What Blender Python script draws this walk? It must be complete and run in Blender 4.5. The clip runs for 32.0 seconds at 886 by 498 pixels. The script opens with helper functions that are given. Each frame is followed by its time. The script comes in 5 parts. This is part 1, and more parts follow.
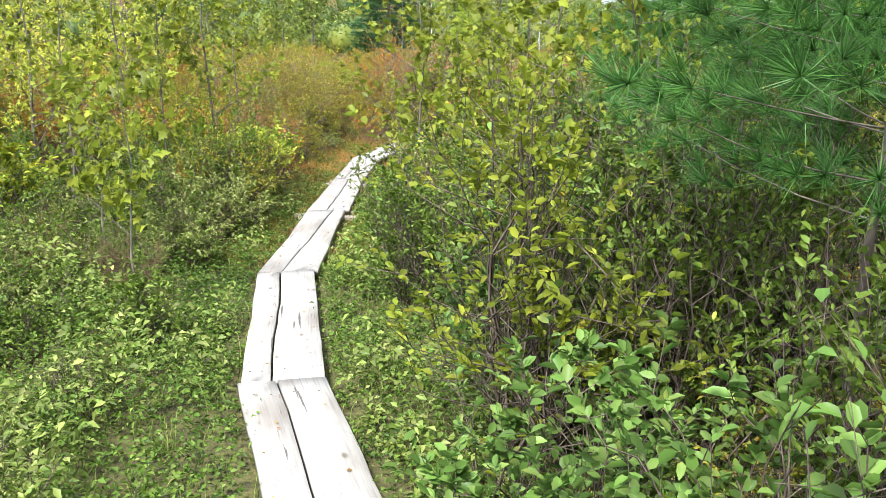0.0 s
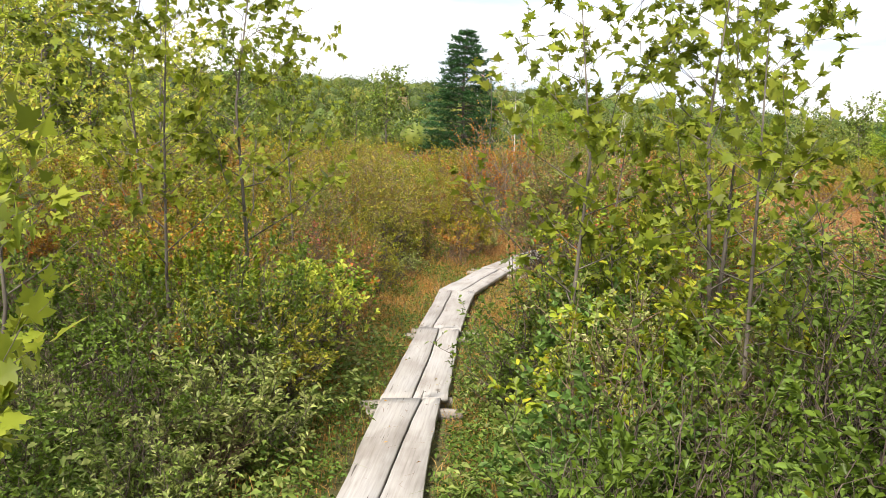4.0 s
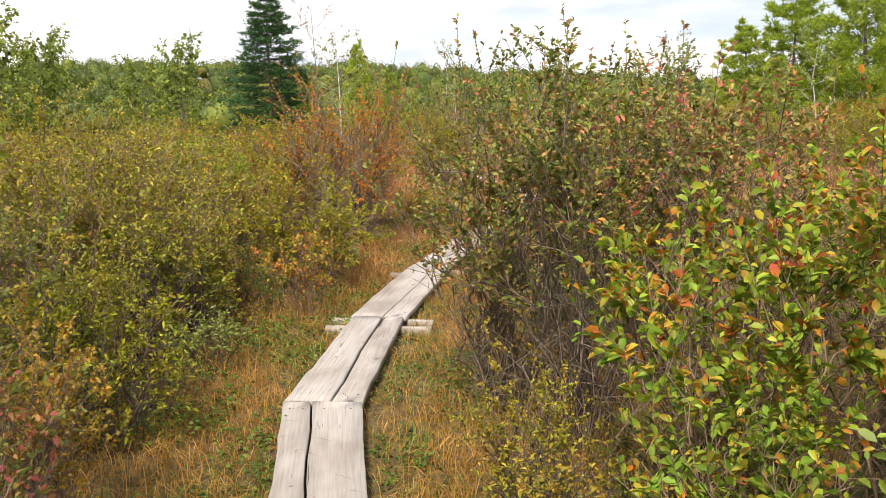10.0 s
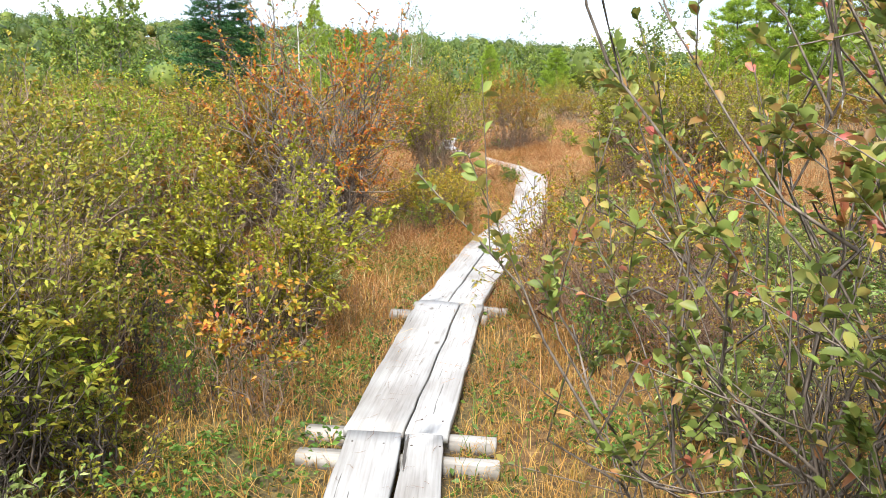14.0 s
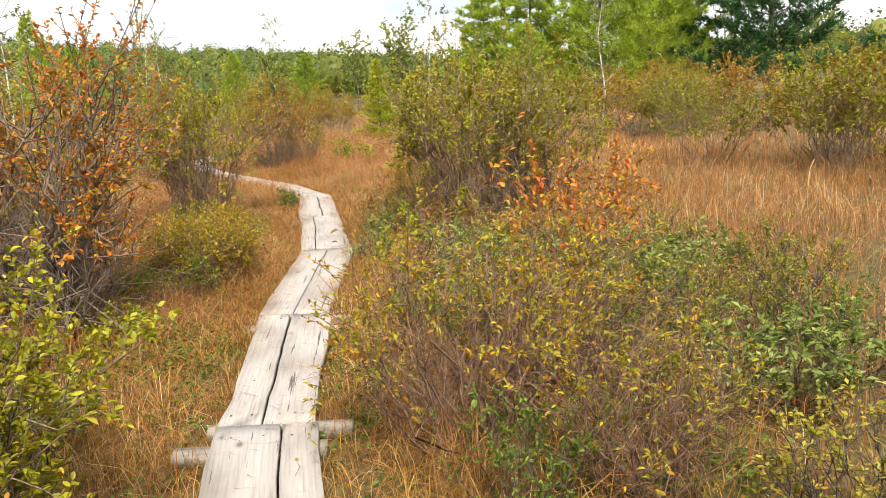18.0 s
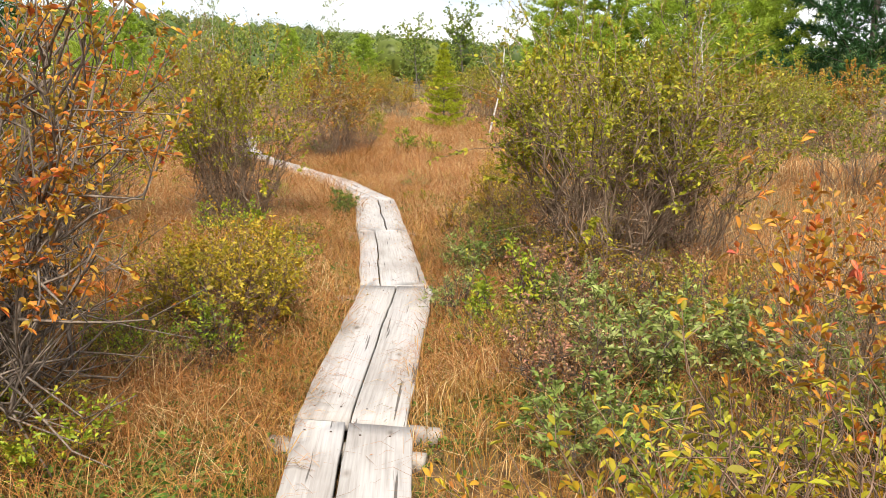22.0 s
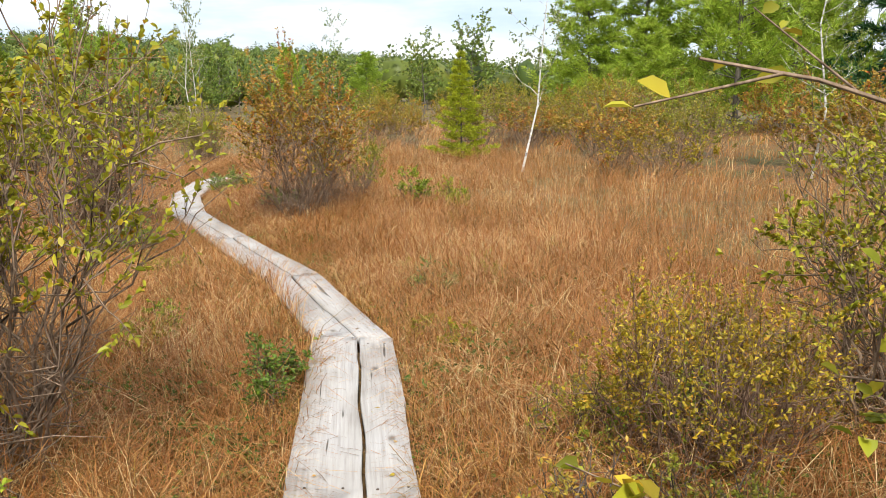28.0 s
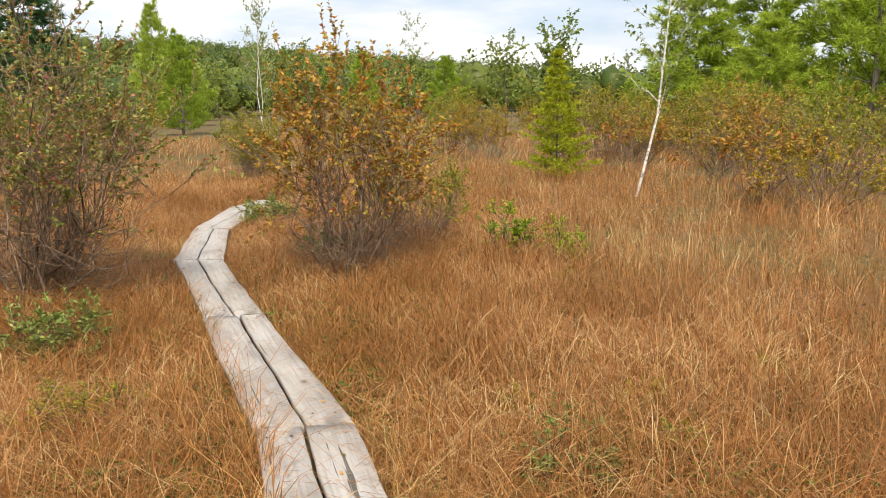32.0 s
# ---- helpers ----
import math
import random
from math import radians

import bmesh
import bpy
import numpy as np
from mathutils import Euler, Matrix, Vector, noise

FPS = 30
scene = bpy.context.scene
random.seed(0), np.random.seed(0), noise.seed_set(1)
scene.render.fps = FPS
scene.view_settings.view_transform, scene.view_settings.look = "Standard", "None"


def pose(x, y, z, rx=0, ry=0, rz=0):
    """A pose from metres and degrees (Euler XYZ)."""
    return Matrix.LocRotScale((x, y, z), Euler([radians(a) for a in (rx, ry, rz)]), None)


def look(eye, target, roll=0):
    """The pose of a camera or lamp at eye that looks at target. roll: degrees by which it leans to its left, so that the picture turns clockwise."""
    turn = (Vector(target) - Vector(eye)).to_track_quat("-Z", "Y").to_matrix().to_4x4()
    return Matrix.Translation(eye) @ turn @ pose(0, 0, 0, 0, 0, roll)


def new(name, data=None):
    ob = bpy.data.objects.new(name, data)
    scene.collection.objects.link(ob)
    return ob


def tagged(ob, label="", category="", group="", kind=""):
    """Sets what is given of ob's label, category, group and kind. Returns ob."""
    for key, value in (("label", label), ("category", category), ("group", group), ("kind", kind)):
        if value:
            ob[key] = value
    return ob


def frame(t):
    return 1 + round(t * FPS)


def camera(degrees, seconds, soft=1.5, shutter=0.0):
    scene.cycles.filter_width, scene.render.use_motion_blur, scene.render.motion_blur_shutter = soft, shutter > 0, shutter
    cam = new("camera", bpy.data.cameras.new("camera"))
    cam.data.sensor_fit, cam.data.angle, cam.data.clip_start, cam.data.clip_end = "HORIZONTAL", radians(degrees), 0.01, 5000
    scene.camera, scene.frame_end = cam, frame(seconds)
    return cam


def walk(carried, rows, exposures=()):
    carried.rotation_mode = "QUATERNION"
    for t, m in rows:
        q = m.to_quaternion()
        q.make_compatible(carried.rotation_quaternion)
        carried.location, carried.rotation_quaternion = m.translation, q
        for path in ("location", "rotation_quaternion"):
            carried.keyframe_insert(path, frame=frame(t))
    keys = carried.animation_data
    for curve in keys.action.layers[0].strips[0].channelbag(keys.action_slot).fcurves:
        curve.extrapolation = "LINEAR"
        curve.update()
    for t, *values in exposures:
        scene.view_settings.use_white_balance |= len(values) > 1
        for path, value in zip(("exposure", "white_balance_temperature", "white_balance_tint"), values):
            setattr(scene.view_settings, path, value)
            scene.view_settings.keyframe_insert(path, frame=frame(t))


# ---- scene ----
cam = camera(56.0, 32.0, soft=0.55)
# seconds, eye, target, roll
PATH = [
    (0, (1.719, -3.825, 1.894), (1.775, -1.883, 1.421), 0.7),
    (0.5, (1.683, -3.265, 1.861), (1.712, -1.317, 1.405), 1.0),
    (1, (1.696, -2.744, 1.847), (1.599, -0.791, 1.426), 2.2),
    (1.5, (1.587, -2.346, 1.841), (1.433, -0.397, 1.421), 2.8),
    (2, (1.469, -2.001, 1.88), (1.319, -0.05, 1.467), 3.3),
    (2.5, (1.366, -1.572, 1.877), (1.108, 0.371, 1.481), 2.7),
    (3, (1.248, -1.106, 1.856), (0.99, 0.839, 1.47), 3.1),
    (3.5, (1.183, -0.699, 1.862), (1.061, 1.274, 1.559), 3.1),
    (5.5, (0.955, 1.211, 1.795), (0.837, 3.198, 1.599), 0.0),
    (6, (0.84, 1.764, 1.746), (0.74, 3.756, 1.592), 0.7),
    (6.5, (0.743, 2.255, 1.694), (0.588, 4.244, 1.56), 1.1),
    (7, (0.619, 2.65, 1.622), (0.409, 4.636, 1.516), 1.3),
    (7.5, (0.591, 3.01, 1.621), (0.505, 5.001, 1.451), 0.8),
    (8, (0.65, 3.477, 1.62), (0.662, 5.469, 1.437), -0.0),
    (8.5, (0.649, 3.884, 1.61), (0.872, 5.858, 1.378), -0.8),
    (9, (0.711, 4.289, 1.602), (1.031, 6.244, 1.33), -1.3),
    (9.5, (0.782, 4.723, 1.632), (1.101, 6.675, 1.337), -1.9),
    (10, (0.799, 5.155, 1.627), (1.122, 7.105, 1.32), -2.1),
    (10.5, (0.864, 5.566, 1.616), (1.197, 7.514, 1.305), -1.9),
    (11, (0.849, 5.977, 1.602), (1.165, 7.925, 1.282), -1.9),
    (11.5, (0.832, 6.372, 1.59), (1.181, 8.309, 1.231), -1.2),
    (12, (0.833, 6.774, 1.578), (1.178, 8.712, 1.223), -1.2),
    (12.5, (0.778, 7.179, 1.558), (1.117, 9.116, 1.197), -1.4),
    (13, (0.789, 7.548, 1.537), (1.145, 9.481, 1.169), -1.1),
    (13.5, (0.822, 7.931, 1.556), (1.181, 9.863, 1.185), -1.1),
    (14, (0.804, 8.314, 1.535), (1.234, 10.229, 1.154), -0.4),
    (14.5, (0.806, 8.683, 1.524), (1.246, 10.597, 1.146), -0.4),
    (16.5, (0.981, 9.964, 1.453), (1.505, 11.868, 1.139), -3.4),
    (17, (1.001, 10.091, 1.505), (1.648, 11.952, 1.163), -4.3),
    (17.5, (1.065, 10.198, 1.514), (1.906, 11.966, 1.108), -3.8),
    (18, (1.085, 10.194, 1.532), (2.039, 11.909, 1.145), -3.7),
    (18.5, (1.077, 10.194, 1.528), (2.049, 11.899, 1.146), -3.8),
    (19, (1.069, 10.254, 1.532), (2.021, 11.972, 1.153), -3.8),
    (19.5, (1.135, 10.443, 1.507), (2.075, 12.168, 1.131), -3.7),
    (20, (1.249, 10.756, 1.526), (2.139, 12.513, 1.183), -3.6),
    (20.5, (1.344, 11.149, 1.518), (2.237, 12.904, 1.167), -3.6),
    (21, (1.476, 11.466, 1.505), (2.372, 13.218, 1.15), -3.5),
    (21.5, (1.599, 11.89, 1.483), (2.465, 13.648, 1.085), -1.4),
    (22, (1.711, 12.298, 1.509), (2.575, 14.055, 1.101), 0.2),
    (22.5, (1.878, 12.718, 1.522), (2.683, 14.486, 1.047), -1.1),
    (23, (1.962, 13.099, 1.494), (2.752, 14.871, 1.009), -1.7),
    (23.5, (2.094, 13.473, 1.486), (2.918, 15.229, 0.998), -2.1),
    (24, (2.231, 13.84, 1.527), (3.061, 15.593, 1.039), -2.0),
    (24.5, (2.358, 14.24, 1.49), (3.236, 15.972, 1.011), -1.7),
    (26.5, (3.129, 15.817, 1.437), (4.076, 17.515, 0.971), -0.8),
    (27, (3.307, 16.25, 1.428), (4.243, 17.961, 0.986), -0.8),
    (27.5, (3.559, 16.644, 1.4), (4.471, 18.382, 1.016), -0.9),
    (28, (3.739, 16.928, 1.423), (4.587, 18.704, 1.063), -0.9),
    (28.5, (3.878, 17.227, 1.446), (4.712, 19.009, 1.089), -1.0),
    (29, (4.059, 17.608, 1.42), (4.871, 19.403, 1.072), -0.9),
    (29.5, (4.157, 17.956, 1.417), (4.904, 19.778, 1.07), -0.5),
    (30, (4.269, 18.298, 1.417), (5.02, 20.119, 1.067), -0.5),
    (30.5, (4.408, 18.652, 1.428), (5.115, 20.491, 1.083), -0.6),
    (31, (4.476, 18.996, 1.418), (5.154, 20.845, 1.073), -0.8),
    (31.5, (4.61, 19.334, 1.403), (5.294, 21.181, 1.055), -0.7),
    (32, (4.768, 19.703, 1.426), (5.451, 21.551, 1.083), -0.7),
]
# ---------------------------------------------------------------- light
EXPOSURES = [(0.0, 1.2, 6000, 9), (3.0, 1.1, 6250, 11), (3.5, 0.95, 6400, 11), (5.5, 0.08, 7250, 14), (8.0, 0.05, 7250, 14), (9.0, 0.2, 7200, 14), (10.0, 0.5, 6950, 15),
             (11.0, 0.85, 6650, 13), (12.0, 1.0, 6300, 11), (13.0, 0.95, 5950, 9), (14.5, 0.95, 5850, 8), (16.5, 0.2, 7300, 15), (17.0, 0.25, 7350, 15), (18.0, 0.65, 6950, 11), (19.0, 0.58, 6950, 10),
             (20.0, 0.35, 7300, 14), (21.0, 0.45, 7200, 14), (22.0, 0.7, 6600, 11), (24.5, 0.8, 5800, 8), (26.5, 0.75, 5650, 6), (28.0, 0.5, 6300, 9), (29.0, 0.35, 6600, 10), (32.0, 0.35, 6800, 10)]
walk(cam, [(t, look(eye, target, roll)) for t, eye, target, roll in PATH], EXPOSURES)

SUN_ELEVATION, SUN_TURN = 50.0, 200.0
world = bpy.data.worlds.new("overcast_sky")
scene.world = world
world.use_nodes = True
wn, wl = world.node_tree.nodes, world.node_tree.links
wn.clear()
w_out = wn.new("ShaderNodeOutputWorld")
w_mix = wn.new("ShaderNodeMixShader")
w_sky = wn.new("ShaderNodeTexSky")
w_sky.sky_type = "NISHITA"
w_sky.sun_disc = False
w_sky.sun_elevation, w_sky.sun_rotation = radians(SUN_ELEVATION), radians(SUN_TURN)
w_bg1 = wn.new("ShaderNodeBackground")
w_bg1.inputs["Strength"].default_value = 0.10
w_bg2 = wn.new("ShaderNodeBackground")
w_bg2.inputs["Strength"].default_value = 0.92
w_co = wn.new("ShaderNodeTexCoord")
w_map = wn.new("ShaderNodeMapping")
w_map.inputs["Scale"].default_value = (1.6, 1.6, 7.0)
w_noise = wn.new("ShaderNodeTexNoise")
w_noise.inputs["Scale"].default_value, w_noise.inputs["Detail"].default_value = 1.7, 7.0
w_noise.inputs["Roughness"].default_value = 0.55
w_ramp = wn.new("ShaderNodeValToRGB")
w_ramp.color_ramp.elements[0].position, w_ramp.color_ramp.elements[0].color = 0.35, (0.63, 0.73, 0.93, 1)
w_ramp.color_ramp.elements[1].position, w_ramp.color_ramp.elements[1].color = 0.57, (1.03, 1.03, 1.04, 1)
w_fac = wn.new("ShaderNodeValToRGB")
w_fac.color_ramp.elements[0].position, w_fac.color_ramp.elements[0].color = 0.30, (0.5, 0.5, 0.5, 1)
w_fac.color_ramp.elements[1].position, w_fac.color_ramp.elements[1].color = 0.55, (0.97, 0.97, 0.97, 1)
wl.new(w_co.outputs["Generated"], w_map.inputs["Vector"])
wl.new(w_map.outputs["Vector"], w_noise.inputs["Vector"])
wl.new(w_noise.outputs["Fac"], w_ramp.inputs["Fac"])
wl.new(w_noise.outputs["Fac"], w_fac.inputs["Fac"])
wl.new(w_ramp.outputs["Color"], w_bg2.inputs["Color"])
wl.new(w_sky.outputs["Color"], w_bg1.inputs["Color"])
wl.new(w_fac.outputs["Color"], w_mix.inputs["Fac"])
wl.new(w_bg1.outputs["Background"], w_mix.inputs[1])
wl.new(w_bg2.outputs["Background"], w_mix.inputs[2])
wl.new(w_mix.outputs["Shader"], w_out.inputs["Surface"])

sun = new("sun", bpy.data.lights.new("sun", "SUN"))
sun.data.energy, sun.data.angle, sun.data.color = 4.0, radians(10), (1.0, 0.94, 0.84)
sun.rotation_euler = (radians(90 - SUN_ELEVATION), 0, radians(180 - SUN_TURN))

# ---------------------------------------------------------------- materials


def node_material(name):
    m = bpy.data.materials.new(name)
    m.use_nodes = True
    n, l = m.node_tree.nodes, m.node_tree.links
    return m, n, l, n["Principled BSDF"]


def ramp(n, stops, mode="LINEAR"):
    r = n.new("ShaderNodeValToRGB")
    r.color_ramp.interpolation = mode
    while len(r.color_ramp.elements) < len(stops):
        r.color_ramp.elements.new(0.5)
    for e, (p, c) in zip(r.color_ramp.elements, stops):
        e.position, e.color = p, (*c, 1)
    return r


def noise_node(n, l, scale, detail=4.0, coords="Object", stretch=None, rough=0.55):
    co = n.new("ShaderNodeTexCoord")
    t = n.new("ShaderNodeTexNoise")
    t.inputs["Scale"].default_value, t.inputs["Detail"].default_value, t.inputs["Roughness"].default_value = scale, detail, rough
    src = co.outputs[coords]
    if stretch:
        mp = n.new("ShaderNodeMapping")
        mp.inputs["Scale"].default_value = stretch
        l.new(src, mp.inputs["Vector"])
        src = mp.outputs["Vector"]
    l.new(src, t.inputs["Vector"])
    return t


def leaf_material(name, stops, back=0.3, rough=0.45, shift=0.25, clump=9.0):
    """Leaf colours by leaf and by shoot, shifted a little from plant to plant; light passes through."""
    m, n, l, b = node_material(name)
    geo, info = n.new("ShaderNodeNewGeometry"), n.new("ShaderNodeObjectInfo")
    add = n.new("ShaderNodeMath")
    add.operation = "MULTIPLY_ADD"
    add.inputs[1].default_value, add.inputs[2].default_value = shift, -shift / 2
    l.new(info.outputs["Random"], add.inputs[0])
    both = n.new("ShaderNodeMath")
    both.operation, both.use_clamp = "ADD", True
    shoot = noise_node(n, l, clump, 2.0)
    spread = n.new("ShaderNodeMapRange")
    spread.inputs["From Min"].default_value, spread.inputs["From Max"].default_value = 0.33, 0.67
    l.new(shoot.outputs["Fac"], spread.inputs["Value"])
    blend = n.new("ShaderNodeMix")
    blend.inputs["Factor"].default_value = 0.42
    l.new(geo.outputs["Random Per Island"], blend.inputs[2])
    l.new(spread.outputs[0], blend.inputs[3])
    l.new(blend.outputs[0], both.inputs[0])
    l.new(add.outputs[0], both.inputs[1])
    r = ramp(n, stops)
    l.new(both.outputs[0], r.inputs["Fac"])
    own = n.new("ShaderNodeTexWhiteNoise")
    own.noise_dimensions = "1D"
    l.new(geo.outputs["Random Per Island"], own.inputs["W"])
    hsv = n.new("ShaderNodeHueSaturation")
    val = n.new("ShaderNodeMapRange")
    val.inputs["To Min"].default_value, val.inputs["To Max"].default_value = 0.55, 1.4
    l.new(own.outputs["Value"], val.inputs["Value"])
    l.new(val.outputs[0], hsv.inputs["Value"])
    l.new(r.outputs["Color"], hsv.inputs["Color"])
    l.new(hsv.outputs["Color"], b.inputs["Base Color"])
    b.inputs["Roughness"].default_value = rough
    b.inputs["Specular IOR Level"].default_value = 0.24
    tr, mix = n.new("ShaderNodeBsdfTranslucent"), n.new("ShaderNodeMixShader")
    l.new(hsv.outputs["Color"], tr.inputs["Color"])
    mix.inputs["Fac"].default_value = back
    l.new(b.outputs["BSDF"], mix.inputs[1])
    l.new(tr.outputs["BSDF"], mix.inputs[2])
    l.new(mix.outputs["Shader"], n["Material Output"].inputs["Surface"])
    return m


def bark_material(name, dark, light, scale=25.0, stretch=(1, 1, 0.25)):
    m, n, l, b = node_material(name)
    t = noise_node(n, l, scale, 5.0, stretch=stretch)
    r = ramp(n, [(0.3, dark), (0.68, light)])
    l.new(t.outputs["Fac"], r.inputs["Fac"])
    l.new(r.outputs["Color"], b.inputs["Base Color"])
    b.inputs["Roughness"].default_value, b.inputs["Specular IOR Level"].default_value = 0.85, 0.15
    bump = n.new("ShaderNodeBump")
    bump.inputs["Strength"].default_value, bump.inputs["Distance"].default_value = 0.4, 0.01
    l.new(t.outputs["Fac"], bump.inputs["Height"])
    l.new(bump.outputs["Normal"], b.inputs["Normal"])
    return m


def birch_material():
    m, n, l, b = node_material("birch_bark")
    t = noise_node(n, l, 6.0, 5.0, stretch=(1, 1, 3.5))
    r = ramp(n, [(0.30, (0.05, 0.045, 0.04)), (0.42, (0.45, 0.42, 0.38)), (0.6, (0.66, 0.63, 0.58))])
    l.new(t.outputs["Fac"], r.inputs["Fac"])
    l.new(r.outputs["Color"], b.inputs["Base Color"])
    b.inputs["Roughness"].default_value = 0.7
    return m


def plank_material():
    """Silvered weathered softwood: long grain, pale and grey patches, dark checks, faint brown stains."""
    m, n, l, b = node_material("weathered_plank")
    info = n.new("ShaderNodeObjectInfo")
    co = n.new("ShaderNodeTexCoord")
    offs = n.new("ShaderNodeVectorMath")
    offs.operation = "ADD"
    scl = n.new("ShaderNodeVectorMath")
    scl.operation = "SCALE"
    scl.inputs[0].default_value = (13.0, 57.0, 7.0)
    l.new(info.outputs["Random"], scl.inputs["Scale"])
    l.new(co.outputs["Object"], offs.inputs[0])
    l.new(scl.outputs["Vector"], offs.inputs[1])

    def tex(scale, stretch, detail=5.0):
        mp, t = n.new("ShaderNodeMapping"), n.new("ShaderNodeTexNoise")
        mp.inputs["Scale"].default_value = stretch
        t.inputs["Scale"].default_value, t.inputs["Detail"].default_value = scale, detail
        l.new(offs.outputs["Vector"], mp.inputs["Vector"])
        l.new(mp.outputs["Vector"], t.inputs["Vector"])
        return t

    grain, patch, check = tex(9.0, (9.0, 0.35, 4.0), 7.0), tex(2.2, (1.6, 0.7, 1.0)), tex(5.0, (8.0, 0.3, 2.0), 3.0)
    base = ramp(n, [(0.22, (0.28, 0.26, 0.24)), (0.45, (0.39, 0.372, 0.355)), (0.75, (0.47, 0.457, 0.44))])
    l.new(grain.outputs["Fac"], base.inputs["Fac"])
    tint = ramp(n, [(0.30, (0.62, 0.57, 0.52)), (0.52, (0.98, 0.96, 0.93)), (0.72, (1.0, 1.0, 1.02))])
    l.new(patch.outputs["Fac"], tint.inputs["Fac"])
    mul = n.new("ShaderNodeMix")
    mul.data_type, mul.blend_type = "RGBA", "MULTIPLY"
    mul.inputs[0].default_value = 0.85
    l.new(base.outputs["Color"], mul.inputs[6])
    l.new(tint.outputs["Color"], mul.inputs[7])
    crack = ramp(n, [(0.29, (0.16, 0.14, 0.12)), (0.32, (1, 1, 1))])
    l.new(check.outputs["Fac"], crack.inputs["Fac"])
    mul2 = n.new("ShaderNodeMix")
    mul2.data_type, mul2.blend_type = "RGBA", "MULTIPLY"
    mul2.inputs[0].default_value = 0.9
    l.new(mul.outputs[2], mul2.inputs[6])
    l.new(crack.outputs["Color"], mul2.inputs[7])
    spots, near_spot = n.new("ShaderNodeTexVoronoi"), n.new("ShaderNodeMapping")
    near_spot.inputs["Scale"].default_value = (1.0, 0.55, 1.0)
    spots.inputs["Scale"].default_value = 4.5
    l.new(offs.outputs["Vector"], near_spot.inputs["Vector"])
    l.new(near_spot.outputs["Vector"], spots.inputs["Vector"])
    knot = ramp(n, [(0.035, (0.30, 0.25, 0.20)), (0.075, (0.80, 0.77, 0.73)), (0.12, (1, 1, 1))])
    l.new(spots.outputs["Distance"], knot.inputs["Fac"])
    mul3 = n.new("ShaderNodeMix")
    mul3.data_type, mul3.blend_type = "RGBA", "MULTIPLY"
    mul3.inputs[0].default_value = 0.85
    l.new(mul2.outputs[2], mul3.inputs[6])
    l.new(knot.outputs["Color"], mul3.inputs[7])
    l.new(mul3.outputs[2], b.inputs["Base Color"])
    b.inputs["Roughness"].default_value = 0.75
    bump = n.new("ShaderNodeBump")
    bump.inputs["Strength"].default_value, bump.inputs["Distance"].default_value = 0.5, 0.004
    l.new(grain.outputs["Fac"], bump.inputs["Height"])
    l.new(bump.outputs["Normal"], b.inputs["Normal"])
    return m


def ground_material():
    m, n, l, b = node_material("bog_ground")
    fine, wide = noise_node(n, l, 18.0, 8.0), noise_node(n, l, 0.55, 5.0)
    r1 = ramp(n, [(0.25, (0.04, 0.024, 0.012)), (0.42, (0.11, 0.058, 0.02)), (0.6, (0.20, 0.11, 0.035)), (0.8, (0.32, 0.19, 0.07))])
    r2 = ramp(n, [(0.25, (0.04, 0.034, 0.016)), (0.5, (0.095, 0.09, 0.028)), (0.75, (0.17, 0.155, 0.045))])
    l.new(fine.outputs["Fac"], r1.inputs["Fac"])
    l.new(fine.outputs["Fac"], r2.inputs["Fac"])
    w = ramp(n, [(0.42, (0, 0, 0)), (0.6, (1, 1, 1))])
    co, sep = n.new("ShaderNodeTexCoord"), n.new("ShaderNodeSeparateXYZ")
    l.new(co.outputs["Object"], sep.inputs[0])
    along, peat = n.new("ShaderNodeMapRange"), n.new("ShaderNodeMath")
    along.inputs["From Min"].default_value, along.inputs["From Max"].default_value = 9.0, 3.0
    l.new(sep.outputs["Y"], along.inputs["Value"])
    peat.operation, peat.use_clamp = "ADD", True
    l.new(along.outputs[0], peat.inputs[0])
    l.new(wide.outputs["Fac"], peat.inputs[1])
    l.new(peat.outputs[0], w.inputs["Fac"])
    mx = n.new("ShaderNodeMix")
    mx.data_type = "RGBA"
    l.new(w.outputs["Color"], mx.inputs[0])
    l.new(r1.outputs["Color"], mx.inputs[6])
    l.new(r2.outputs["Color"], mx.inputs[7])
    l.new(mx.outputs[2], b.inputs["Base Color"])
    b.inputs["Roughness"].default_value = 0.95
    bump = n.new("ShaderNodeBump")
    bump.inputs["Strength"].default_value, bump.inputs["Distance"].default_value = 0.9, 0.05
    l.new(fine.outputs["Fac"], bump.inputs["Height"])
    l.new(bump.outputs["Normal"], b.inputs["Normal"])
    return m


def plain(name, colour, rough=0.6, metal=0.0):
    m, n, l, b = node_material(name)
    t = noise_node(n, l, 60.0, 3.0)
    r = ramp(n, [(0.3, tuple(v * 0.65 for v in colour)), (0.7, tuple(v * 1.25 for v in colour))])
    l.new(t.outputs["Fac"], r.inputs["Fac"])
    l.new(r.outputs["Color"], b.inputs["Base Color"])
    b.inputs["Roughness"].default_value, b.inputs["Metallic"].default_value = rough, metal
    return m


YELLOW = (0.48, 0.39, 0.03)

